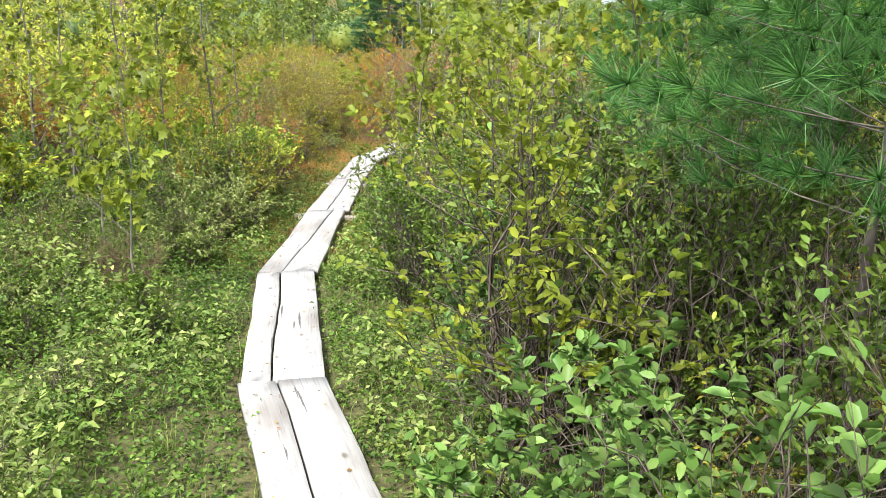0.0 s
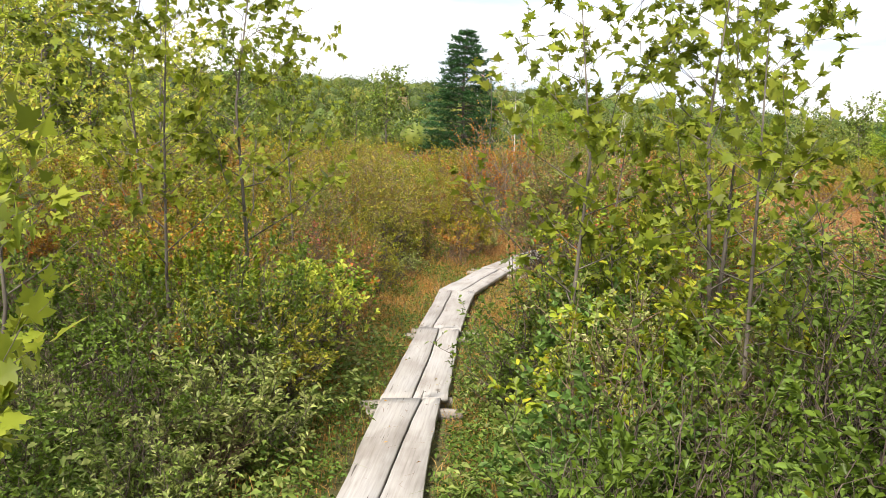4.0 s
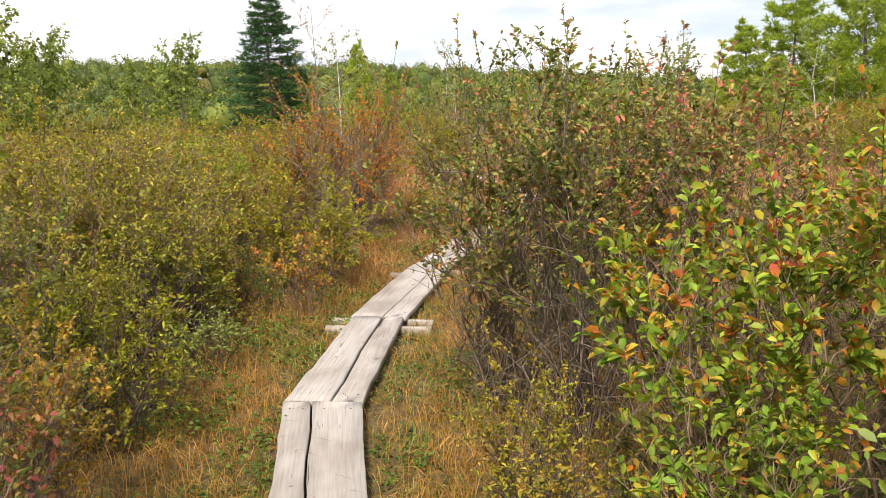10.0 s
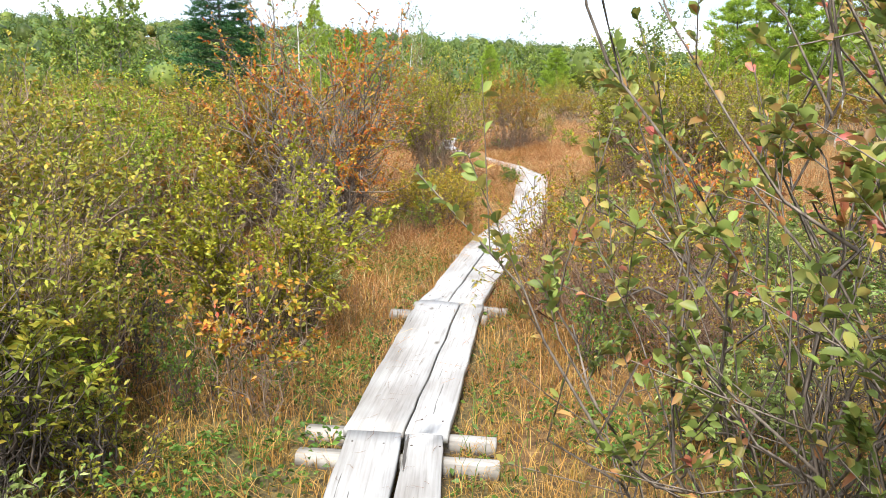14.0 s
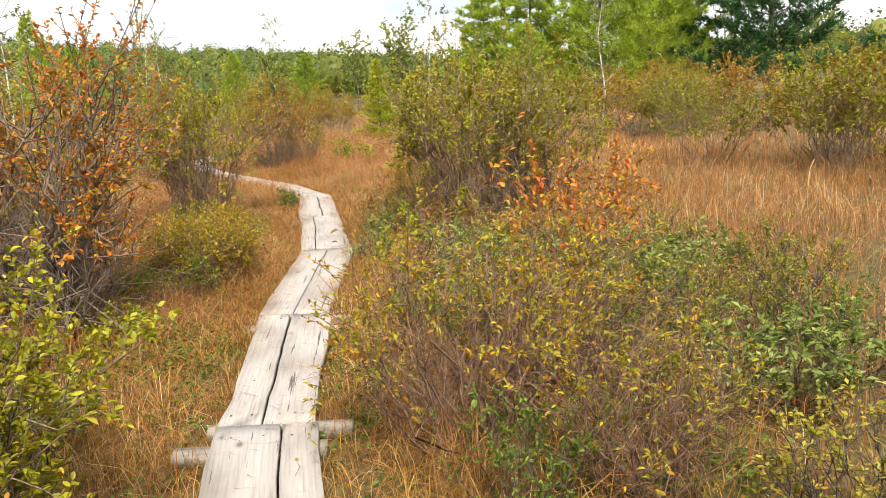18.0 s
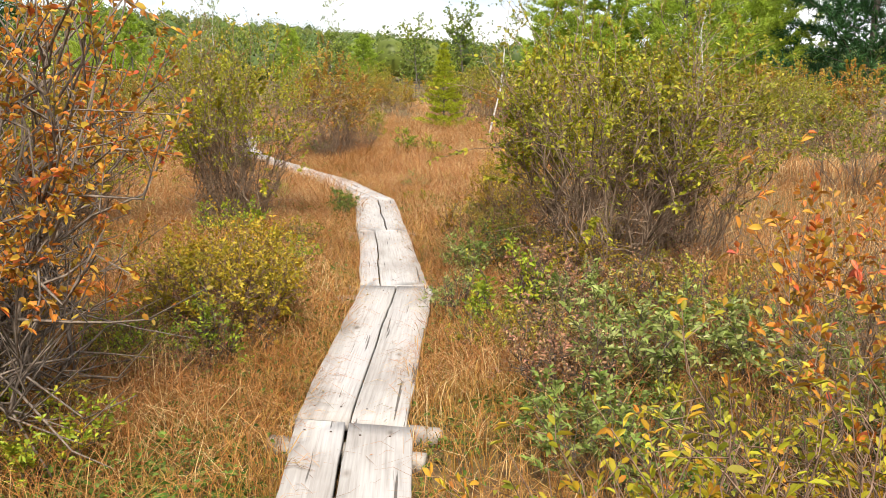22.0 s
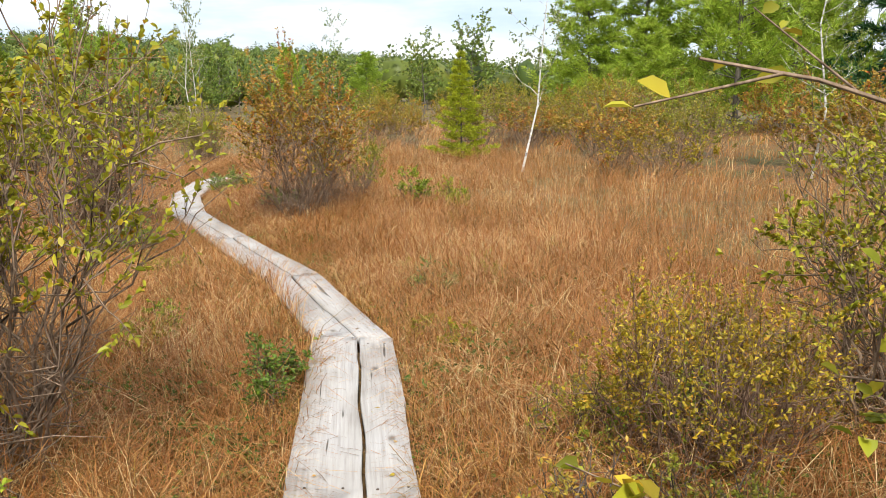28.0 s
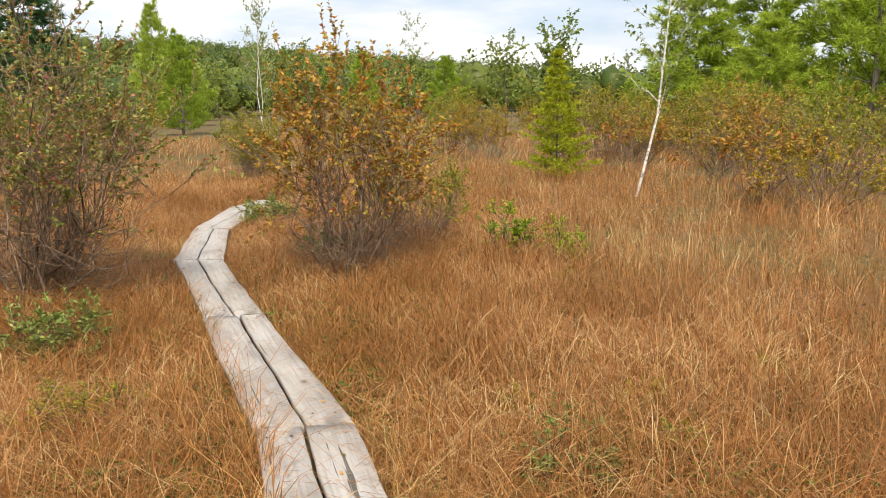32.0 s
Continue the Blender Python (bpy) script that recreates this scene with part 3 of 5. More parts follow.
# name: variants, height, radius and the rest of the recipe
SPECIES = {
    "leatherleaf": (3, 0.85, 0.55, dict(leaf="olive", stems=40, twigs=10, per_twig=11, leaf_len=0.036, leaf_w=0.014, bare=0.4, sub=0.22)),
    "blueberry_bush": (3, 1.75, 0.85, dict(leaf="turning", stem_material=STEM_PALE, stems=34, twigs=12, per_twig=17, leaf_len=0.038, leaf_w=0.019, bare=0.42, shape="oval", vase=0.16, dome=0.28, stem_r=0.0085, sub=0.16, tangle=1.0, upright=0.5, crook=0.028)),
    "fruiting_bush": (2, 1.3, 0.6, dict(leaf="tipped", stem_material=STEM_GREY, stems=26, twigs=10, per_twig=12, leaf_len=0.047, leaf_w=0.023, bare=0.45, shape="oval", vase=0.25, dome=0.3, stem_r=0.0075, sub=0.2, tangle=0.9, upright=0.5, crook=0.028)),
    "dense_bush": (1, 1.4, 0.6, dict(leaf="vase", stem_material=STEM_GREY, stems=40, twigs=17, per_twig=17, leaf_len=0.033, leaf_w=0.015, bare=0.2, shape="oval", sub=0.17, dome=0.4, patchy=0.4, tangle=0.4)),
    "orange_bush": (1, 1.35, 0.6, dict(leaf="ember", stem_material=STEM_GREY, stems=16, twigs=9, per_twig=7, leaf_len=0.05, leaf_w=0.02, bare=0.4, shape="oval", vase=0.35, dome=0.3, stem_r=0.006, sub=0.22, tangle=0.7, upright=0.4, crook=0.03)),
    "green_shrub": (3, 1.25, 0.70, dict(leaf="green", stems=32, twigs=12, per_twig=14, leaf_len=0.043, leaf_w=0.018, bare=0.12, shape="oval", sub=0.22)),
    "bright_shrub": (2, 0.95, 0.55, dict(leaf="bright", stems=28, twigs=11, per_twig=14, leaf_len=0.052, leaf_w=0.021, bare=0.3, shape="oval", sub=0.24)),
    "rusty_shrub": (2, 1.8, 1.1, dict(leaf="rust", stems=40, twigs=15, per_twig=20, leaf_len=0.038, leaf_w=0.021, bare=0.42, stem_material=STEM_GREY, sub=0.19, tangle=1.1, stem_r=0.0095, crook=0.03)),
    "gnarled_shrub": (1, 2.1, 1.0, dict(leaf="ember", stems=16, twigs=30, per_twig=19, leaf_len=0.038, leaf_w=0.019, bare=0.4, shape="oval", stem_material=STEM_PALE, sub=0.24, tangle=1.4, stem_r=0.018, vase=0.5, dome=0.3, upright=0.15, crook=0.035)),
    "golden_mound": (2, 0.60, 0.55, dict(leaf="gold", stems=76, twigs=9, per_twig=10, leaf_len=0.027, leaf_w=0.012, bare=0.5, tangle=1.2, dome=0.35, stem_material=STEM_RED, sub=0.24, stem_r=0.006)),
    "big_leaf_shrub": (2, 1.1, 0.5, dict(leaf="broad", stems=24, twigs=10, per_twig=10, leaf_len=0.058, leaf_w=0.028, bare=0.1, shape="oval", sub=0.24)),
    "meadow_bush": (2, 0.95, 0.66, dict(leaf="tips", stems=44, twigs=10, per_twig=7, leaf_len=0.030, leaf_w=0.011, bare=0.5, shape="oval", stem_material=STEM_RED, sub=0.24, dome=0.38, vase=0.5, tangle=1.5, stem_r=0.0065, upright=0.15, crook=0.035)),
    "sage_shrub": (2, 0.60, 0.45, dict(leaf="sage", stems=30, twigs=9, per_twig=12, leaf_len=0.045, leaf_w=0.016, bare=0.3, sub=0.28, stem_r=0.006)),
    "vase_shrub": (2, 2.0, 0.95, dict(leaf="vase", stems=46, twigs=16, per_twig=16, leaf_len=0.037, leaf_w=0.018, bare=0.4, vase=0.3, dome=0.28, stem_r=0.0105, sub=0.18, tangle=0.9, stem_material=STEM_GREY, shape="oval", crook=0.026)),
    "olive_shrub": (3, 1.7, 1.0, dict(leaf="olive", stems=54, twigs=16, per_twig=13, leaf_len=0.037, leaf_w=0.018, bare=0.35, stem_r=0.009, sub=0.16, tangle=0.7, stem_material=STEM_GREY)),
}
WORDS = {
    "leatherleaf": "low olive-green leatherleaf shrub with bare lower twigs",
    "blueberry_bush": "tall grey-stemmed blueberry bush with green, orange and red leaves",
    "green_shrub": "dense dark green leafy shrub beside the boardwalk",
    "bright_shrub": "bright yellow-green leafy shrub with thin stems",
    "rusty_shrub": "rust-brown half-bare shrub with many fine twigs",
    "fruiting_bush": "leafy bush with glossy green leaves turning orange and red",
    "dense_bush": "rounded dense bush with small yellow-green leaves",
    "orange_bush": "thin twiggy bush with orange and yellow-green leaves",
    "gnarled_shrub": "gnarled grey-branched shrub with sparse rust-orange leaves",
    "golden_mound": "low golden-yellow mounded shrub in the sedge",
    "big_leaf_shrub": "leafy shrub with broad oval light green leaves",
    "meadow_bush": "low half-bare twiggy shrub with yellow-green leaf tips",
    "sage_shrub": "low grey-green narrow-leaved shrub in the grass",
    "vase_shrub": "vase-shaped shrub with bare grey stems and yellow-green top",
    "olive_shrub": "large rounded olive-green bog shrub",
}


def shrub(kind, x, y, h, r, label="", leaf="", turn=None):
    """One shrub of a kind, of height h and radius r, with its foot on the ground at (x, y)."""
    count, h0, r0, recipe = SPECIES[kind]
    k = int(rng.integers(count))
    away = bool(path_gap(x, y)[0] > 4.5)
    # meshes come in steps of size and of slimness, so that leaves keep their true size
    step = int(round(math.log2(h / h0) / 0.5))
    slim = int(round(math.log2((r / r0) / (h / h0)) / 0.6))
    grow = 2 ** (0.5 * step)
    h0, r0 = h0 * grow, r0 * grow * 2 ** (0.6 * slim)
    key = (kind, k if step == 0 and slim == 0 else 0, leaf, away, step, slim)
    if key not in MESHES:
        recipe = {**recipe, "leaf": leaf} if leaf else dict(recipe)
        small = min(1.0, grow ** 0.6)
        recipe.update(leaf_len=recipe["leaf_len"] * small, leaf_w=recipe["leaf_w"] * small)
        few = min(max(grow, 0.45), 1.2) * min(max(2 ** (0.4 * slim), 0.7), 1.3)
        recipe.update(stems=int(recipe["stems"] * few), per_twig=max(3, int(recipe["per_twig"] * min(max(grow, 0.55), 1.15))), stem_r=recipe.get("stem_r", 0.008) * grow ** 0.5)
        if away:
            recipe.update(stems=int(recipe["stems"] * 0.6), twigs=int(recipe["twigs"] * 0.75), per_twig=int(recipe["per_twig"] * 0.9), leaf_len=recipe["leaf_len"] * 1.5,
                          leaf_w=recipe["leaf_w"] * 1.5, tangle=0.2, shape="diamond")
        MESHES[key] = shrub_meshes(kind, 100 * len(kind) + k * 17 + len(MESHES), h0, r0, **recipe)
    root = new(kind)
    place_at(root, x, y, ground_z(x, y), rng.uniform(0, 6.28) if turn is None else turn, r / r0, h / h0)
    part("woody_framework", MESHES[key][0], root)
    part("foliage", MESHES[key][1], root)
    return tagged(root, label or WORDS[kind], "shrub", kind.replace("_", " ") + " group")


# ---------------------------------------------------------------- the ground
# left and right corners of every board joint along the way
JOINTS = [((2.03, -4.9), (2.47, -4.8)), ((1.62, -2.55), (2.07, -2.45)), ((0.75, 0.43), (1.20, 0.51)), ((0.42, 2.68), (0.88, 2.79)), ((0.47, 5.28), (0.93, 5.37)),
          ((0.54, 7.58), (0.95, 7.55)), ((0.62, 9.72), (1.05, 9.58)), ((1.11, 11.67), (1.54, 11.50)), ((1.86, 13.76), (2.24, 13.53)),
          ((2.60, 15.50), (2.98, 15.22)), ((3.64, 17.50), (4.05, 17.26)), ((4.35, 19.46), (4.76, 19.24)), ((5.02, 21.34), (5.40, 21.08)),
          ((5.16, 23.06), (5.57, 22.96)), ((5.12, 25.06), (5.50, 25.02)), ((5.03, 27.26), (5.46, 27.12)), ((5.35, 29.22), (5.74, 29.03)),
          ((5.90, 30.95), (6.22, 30.64)), ((6.45, 31.75), (6.7, 31.45))]
CENTRE = np.array([((a[0] + b[0]) / 2, (a[1] + b[1]) / 2) for a, b in JOINTS])


def path_gap(x, y):
    """Distance from the boardwalk's centre line and the side: negative to its left."""
    p = np.stack([np.asarray(x, float), np.asarray(y, float)], -1)
    a, b = CENTRE[:-1], CENTRE[1:]
    ab = b - a
    ap = p[..., None, :] - a
    t = np.clip((ap * ab).sum(-1) / (ab * ab).sum(-1), 0, 1)
    off = ap - t[..., None] * ab
    dist = np.linalg.norm(off, axis=-1)
    i = dist.argmin(-1)
    near = np.take_along_axis(dist, i[..., None], -1)[..., 0]
    cross = np.take_along_axis(ab[..., 0] * ap[..., 1] - ab[..., 1] * ap[..., 0], i[..., None], -1)[..., 0]
    return near, np.sign(-cross)


def ridge(az):
    """Height of the wooded hill round the bog, by bearing in degrees to the left of north."""
    return np.interp(az, [-180, -75, -50, -33, -26, -20, -7, 5, 20, 45, 75, 180], [6, 5, 3, 3, 7, 10, 15.5, 18, 19, 18, 9, 6])


def ground_z(x, y):
    x, y = np.asarray(x, float), np.asarray(y, float)
    lump = 0.035 * np.sin(x * 1.9 + 0.6 * np.sin(y * 1.3)) * np.sin(y * 1.7 + 1.1) + 0.02 * np.sin(x * 4.3 + y * 3.1)
    near, _ = path_gap(x, y)
    lump = lump * np.clip((near - 0.3) / 0.5, 0, 1) * np.clip((60 - near) / 30, 0, 1)
    r = np.hypot(x - 5, y - 12)
    rise = np.clip((r - 110) / 190, 0, 1)
    az = np.degrees(np.arctan2(-(x - 5), y - 12))
    z = lump + ridge(az) * rise * rise * (3 - 2 * rise)
    return float(z) if z.ndim == 0 else z


def build_ground():
    xs = np.r_[-3000, -1500, -800, -500, np.linspace(-330, -60, 28), np.linspace(-50, -12, 20), np.linspace(-11, 24, 176), np.linspace(25, 65, 21), np.linspace(75, 340, 27), 500, 800, 1500, 3000]
    ys = np.r_[-3000, -1500, -700, -350, np.linspace(-200, -20, 14), np.linspace(-10, 44, 271), np.linspace(46, 80, 18), np.linspace(90, 340, 26), 500, 800, 1500, 3000]
    gx, gy = np.meshgrid(xs, ys)
    v = np.stack([gx, gy, ground_z(gx, gy)], -1).reshape(-1, 3)
    nx, ny = len(xs), len(ys)
    i = (np.arange(ny - 1)[:, None] * nx + np.arange(nx - 1)[None]).ravel()
    ob = new("ground", mesh_of("ground", v, np.stack([i, i + 1, i + nx + 1, i + nx], -1), GROUND, True))
    tagged(ob, "dark peaty bog ground with moss and dead straw", "ground", kind="structure")


build_ground()

# ---------------------------------------------------------------- the boardwalk
BOARD_Z, THICK = 0.11, 0.045


def plank_mesh(left0, right0, left1, right1, g, tilt=0.0, wave=None, inner=0):
    """One plank between two ends given by their corners (near, far), with worn edges and a slightly wavy outline, about its own middle."""
    n = 17
    t = np.linspace(0, 1, n)[:, None]
    left, right = left0 + (left1 - left0) * t, right0 + (right1 - right0) * t
    wob = lambda: np.cumsum(g.normal(0, 0.004, (n, 1)), 0)  # noqa: E731
    across = unit(right - left)
    left = left + across * (wave if inner == 1 else wob() + 0.002)
    right = right + across * (wave if inner == 0 else -wob() - 0.002)
    mid = (left0 + right0 + left1 + right1) / 4
    b = 0.0045
    cup = g.uniform(-0.003, 0.002)
    prof = []
    for off, z in ((0, -THICK), (0, -b * 1.6), (b, 0)):
        prof.append(np.c_[left + across * off - mid, np.full(n, z)])
    prof.append(np.c_[(left + right) / 2 - mid, np.full(n, cup)])
    for off, z in ((b, 0), (0, -b * 1.6), (0, -THICK)):
        prof.append(np.c_[right - across * off - mid, np.full(n, z)])
    v = np.stack(prof, 1)
    sag = np.interp(t[:, 0], [0, 0.5, 1], [0, -0.006, 0])
    v[:, :, 2] += sag[:, None] + g.normal(0, 0.0008, (n, 1)) + tilt * (np.arange(7)[None] / 6 - 0.5) * 0.02
    # round the sawn ends a little
    v[0, 2:5, 2] -= 0.003
    v[-1, 2:5, 2] -= 0.003
    k = 7
    i = (np.arange(n - 1)[:, None] * k + np.arange(k)[None]).ravel()
    j = (np.arange(n - 1)[:, None] * k + (np.arange(k)[None] + 1) % k).ravel()
    side = np.stack([i, j, j + k, i + k], -1)
    e0, e1 = np.arange(k), (n - 1) * k + np.arange(k)
    caps = np.array([(e0[0], e0[2], e0[1]), (e0[4], e0[6], e0[5]), (e1[0], e1[1], e1[2]), (e1[4], e1[5], e1[6])])
    caps2 = np.array([(e0[0], e0[6], e0[4], e0[2]), (e1[0], e1[2], e1[4], e1[6])])
    caps3 = np.array([(e0[2], e0[4], e0[3]), (e1[2], e1[3], e1[4])])
    # local frame with y along the plank so that the grain follows it
    way = unit((left1 + right1 - left0 - right0) / 2)
    turn = math.atan2(-way[0], way[1])
    c, s = math.cos(-turn), math.sin(-turn)
    flat = v.reshape(-1, 3).copy()
    flat[:, :2] = flat[:, :2] @ np.array([[c, s], [-s, c]])
    return flat, [side, caps2, np.concatenate([caps, caps3])], mid, turn


def nail_mesh():
    k = 7
    a = np.arange(k) * 2 * np.pi / k
    v = np.concatenate([np.c_[0.0055 * np.cos(a), 0.0055 * np.sin(a), np.zeros(k)], np.c_[0.0048 * np.cos(a), 0.0048 * np.sin(a), np.full(k, 0.0022)], [[0, 0, 0.0028]]])
    i = np.arange(k)
    return mesh_of("nail", v, [np.stack([i, (i + 1) % k, (i + 1) % k + k, i + k], -1), np.stack([i + k, (i + 1) % k + k, np.full(k, 2 * k)], -1)], NAIL, True)


NAIL_MESH = nail_mesh()
# where the planks of each section part, as shares of the width; three planks where two shares stand
SPLITS = [(0.5, 0.5), (0.45, 0.42), (0.36, 0.38), (0.40, 0.62), (0.45, 0.5), (0.34, 0.36), (0.60, 0.58), (0.58, 0.66), (0.46, 0.48),
          (0.50, 0.52), (0.30, 0.36), (0.58, 0.60), (0.55, 0.48), (0.50, 0.56), (0.52, 0.50), (0.48, 0.52), (0.40, 0.60), (0.5, 0.5)]


def boardwalk():
    g = np.random.default_rng(21)
    for i, (near, far) in enumerate(zip(JOINTS[:-1], JOINTS[1:])):
        l0, r0, l1, r1 = (np.array(p) for p in (*near, *far))
        way = unit((l1 + r1) / 2 - (l0 + r0) / 2)
        l0, r0, l1, r1 = l0 + way * 0.004, r0 + way * 0.004, l1 - way * 0.008, r1 - way * 0.008
        s0, s1 = SPLITS[i]
        section = new("boardwalk_section")
        mid = (l0 + r0 + l1 + r1) / 4
        section.location = (*mid, BOARD_Z)
        tagged(section, "two weathered silver-grey planks laid over bog sleepers", "boardwalk", "boardwalk sections")
        cuts = [(0.0, 0.0), (s0, s1), (1.0, 1.0)]
        gap = 0.0035
        wave = np.cumsum(g.normal(0, 0.0035, (17, 1)), 0)
        wave = wave - np.linspace(0, 1, 17)[:, None] * wave[-1] * 0.7
        for k in range(2):
            a0, a1, b0, b1 = cuts[k][0], cuts[k][1], cuts[k + 1][0], cuts[k + 1][1]
            w0, w1 = r0 - l0, r1 - l1
            side0, side1 = unit(w0), unit(w1)
            pl0, pl1 = l0 + w0 * a0 + side0 * (gap * (k == 1)), l1 + w1 * a1 + side1 * (gap * (k == 1))
            pr0, pr1 = l0 + w0 * b0 - side0 * (gap * (k == 0)), l1 + w1 * b1 - side1 * (gap * (k == 0))
            v, f, pm, turn = plank_mesh(pl0, pr0, pl1, pr1, g, g.uniform(-0.3, 0.3), wave + (1 if k else -1) * g.uniform(0.0, 0.004) * (0.4 + np.linspace(g.uniform(0, 1), g.uniform(0, 2), 17)[:, None]), k)
            plank = part("plank", mesh_of("plank", v, f, PLANK), section)
            plank.matrix_parent_inverse = Matrix.Identity(4)
            plank.location = (*(pm - mid), g.uniform(-0.002, 0.003))
            plank.rotation_euler = (0, 0, turn)
            for end in (0.06, 0.94):
                for sh in (0.25, 0.75):
                    q = (pl0 + (pl1 - pl0) * end) * (1 - sh) + (pr0 + (pr1 - pr0) * end) * sh
                    nail = part("nail", NAIL_MESH, plank)
                    d = Matrix.Rotation(-turn, 2) @ Vector(q - pm + g.normal(0, 0.006, 2))
                    nail.location = (d.x, d.y, -0.0015)


def log_mesh(length, radius, seed):
    g = np.random.default_rng(seed)
    n, k = 7, 10
    v = []
    for i, y in enumerate(np.linspace(-length / 2, length / 2, n)):
        a = np.arange(k) * 2 * np.pi / k
        rr = radius * (1 + g.normal(0, 0.05, k)) * (0.94 if i in (0, n - 1) else 1)
        flat = np.minimum(np.sin(a) * rr, radius * 0.72)
        v.append(np.c_[np.cos(a) * rr, np.full(k, y), flat])
    v = np.concatenate(v + [[[0, -length / 2 - 0.004, 0]], [[0, length / 2 + 0.004, 0]]])
    i = (np.arange(n - 1)[:, None] * k + np.arange(k)[None]).ravel()
    j = (np.arange(n - 1)[:, None] * k + (np.arange(k)[None] + 1) % k).ravel()
    e = np.arange(k)
    return mesh_of("sleeper_log", v, [np.stack([i, i + k, j + k, j], -1), np.concatenate([np.stack([e, (e + 1) % k, np.full(k, n * k)], -1),
                                                                                           np.stack([e + (n - 1) * k, np.full(k, n * k + 1), (e + 1) % k + (n - 1) * k], -1)])], LOG, True)


def sleepers():
    g = np.random.default_rng(5)
    meshes = [log_mesh(0.66, 0.05, s) for s in range(3)] + [log_mesh(0.84, 0.05, 9)]
    for i, (l, r) in enumerate(JOINTS[1:-1]):
        if i in (1, 2, 5, 11, 12, 13, 14, 15):
            continue
        l, r = np.array(l), np.array(r)
        side = unit(r - l)
        along = np.array([-side[1], side[0]])
        for k, off in enumerate((-0.13, 0.10)):
            c = (l + r) / 2 + along * off + side * g.uniform(-0.05, 0.05)
            ob = new("sleeper_log", meshes[int(g.integers(3)) if i != 6 else 3])
            ob.location = (*c, BOARD_Z - THICK - 0.05 * 0.72 - 0.002)
            ob.rotation_euler = (0, 0, math.atan2(-side[0], side[1]) + g.normal(0, 0.05))
            tagged(ob, "weathered grey half-round log sleeper under the planks", "log", "boardwalk sleepers")


boardwalk()
sleepers()

# ---------------------------------------------------------------- shrubs, by stretch of the way
# first stretch: close growth on both hands
shrub("leatherleaf", -0.35, 4.75, 0.98, 0.62, "dark tangled shrub with bare brown twigs below")
shrub("green_shrub", -1.25, 3.7, 0.95, 0.85)
shrub("rusty_shrub", -3.6, 9.2, 1.75, 1.3, leaf="vase")
shrub("green_shrub", -2.4, 5.4, 1.2, 0.9)
shrub("green_shrub", 1.75, 2.1, 1.2, 0.62)
shrub("green_shrub", 2.2, 1.1, 1.25, 0.6)
shrub("olive_shrub", 2.0, 3.6, 1.35, 0.75, leaf="sage")
shrub("green_shrub", 1.85, 5.4, 1.45, 0.7)
shrub("big_leaf_shrub", 2.2, -1.45, 1.0, 0.5)
shrub("big_leaf_shrub", 1.85, 3.75, 1.15, 0.48, leaf="bright")
shrub("big_leaf_shrub", 2.05, 4.35, 1.3, 0.5, leaf="bright")
shrub("big_leaf_shrub", 2.2, -0.5, 1.95, 0.45, "tall bush with broad yellowing oval leaves", leaf="maple")
shrub("big_leaf_shrub", 2.5, -2.4, 1.45, 0.45)
shrub("big_leaf_shrub", 2.85, 0.35, 2.2, 0.6)
shrub("big_leaf_shrub", 2.25, 0.15, 1.2, 0.5)
shrub("green_shrub", 2.9, 0.2, 1.6, 0.7)
shrub("green_shrub", 3.2, 2.4, 1.7, 0.9)
# second stretch
shrub("bright_shrub", -0.2, 5.45, 1.05, 0.5, leaf="lime")
shrub("fruiting_bush", -0.85, 4.9, 0.75, 0.42, leaf="flame")
shrub("fruiting_bush", -1.3, 5.2, 0.9, 0.5, leaf="turning")
shrub("fruiting_bush", -1.5, 6.6, 1.2, 0.55, leaf="flame")
shrub("bright_shrub", -0.75, 5.75, 1.05, 0.5)
shrub("fruiting_bush", -0.08, 6.15, 1.15, 0.42, "reddish-twigged bush with turning leaves", leaf="tipped")
shrub("rusty_shrub", -0.35, 8.2, 1.1, 0.55)
shrub("rusty_shrub", -0.9, 8.8, 1.25, 0.6, leaf="olive")
shrub("green_shrub", -0.3, 9.4, 0.95, 0.5, leaf="vase")
shrub("rusty_shrub", -0.75, 10.3, 1.2, 0.6, leaf="olive")
shrub("rusty_shrub", -1.3, 7.7, 1.3, 0.6)
shrub("leatherleaf", -0.3, 7.2, 0.8, 0.45, leaf="rust")
shrub("blueberry_bush", -0.3, 7.5, 1.25, 0.5, leaf="turning")
shrub("sage_shrub", -0.3, 4.45, 0.75, 0.45)
shrub("rusty_shrub", -0.8, 12.4, 1.3, 0.9)
shrub("blueberry_bush", -0.95, 9.8, 1.35, 0.62)
shrub("olive_shrub", -1.35, 15.0, 2.0, 1.0)
shrub("leatherleaf", -0.3, 12.9, 0.9, 0.6)
shrub("blueberry_bush", 1.8, 9.5, 2.15, 0.62)
shrub("blueberry_bush", 2.15, 9.0, 2.15, 0.7)
shrub("blueberry_bush", 2.75, 9.7, 2.1, 0.75)
shrub("blueberry_bush", 2.95, 8.9, 1.9, 0.8)
shrub("fruiting_bush", 2.2, 7.75, 1.45, 0.62)
shrub("fruiting_bush", 2.85, 7.6, 1.65, 0.7)
shrub("fruiting_bush", 3.5, 8.2, 1.6, 0.8)
shrub("olive_shrub", -1.0, 11.6, 1.95, 0.95)
shrub("olive_shrub", -0.15, 11.9, 1.35, 0.5)
shrub("leatherleaf", -0.2, 11.2, 1.0, 0.5)
shrub("fruiting_bush", 1.95, 7.15, 1.0, 0.45)
shrub("rusty_shrub", 1.7, 8.35, 0.7, 0.38, leaf="olive")
shrub("leatherleaf", 1.75, 7.55, 0.6, 0.38, leaf="rust")
shrub("leatherleaf", 1.75, 6.2, 0.55, 0.42)
shrub("leatherleaf", 2.5, 6.5, 0.8, 0.6)
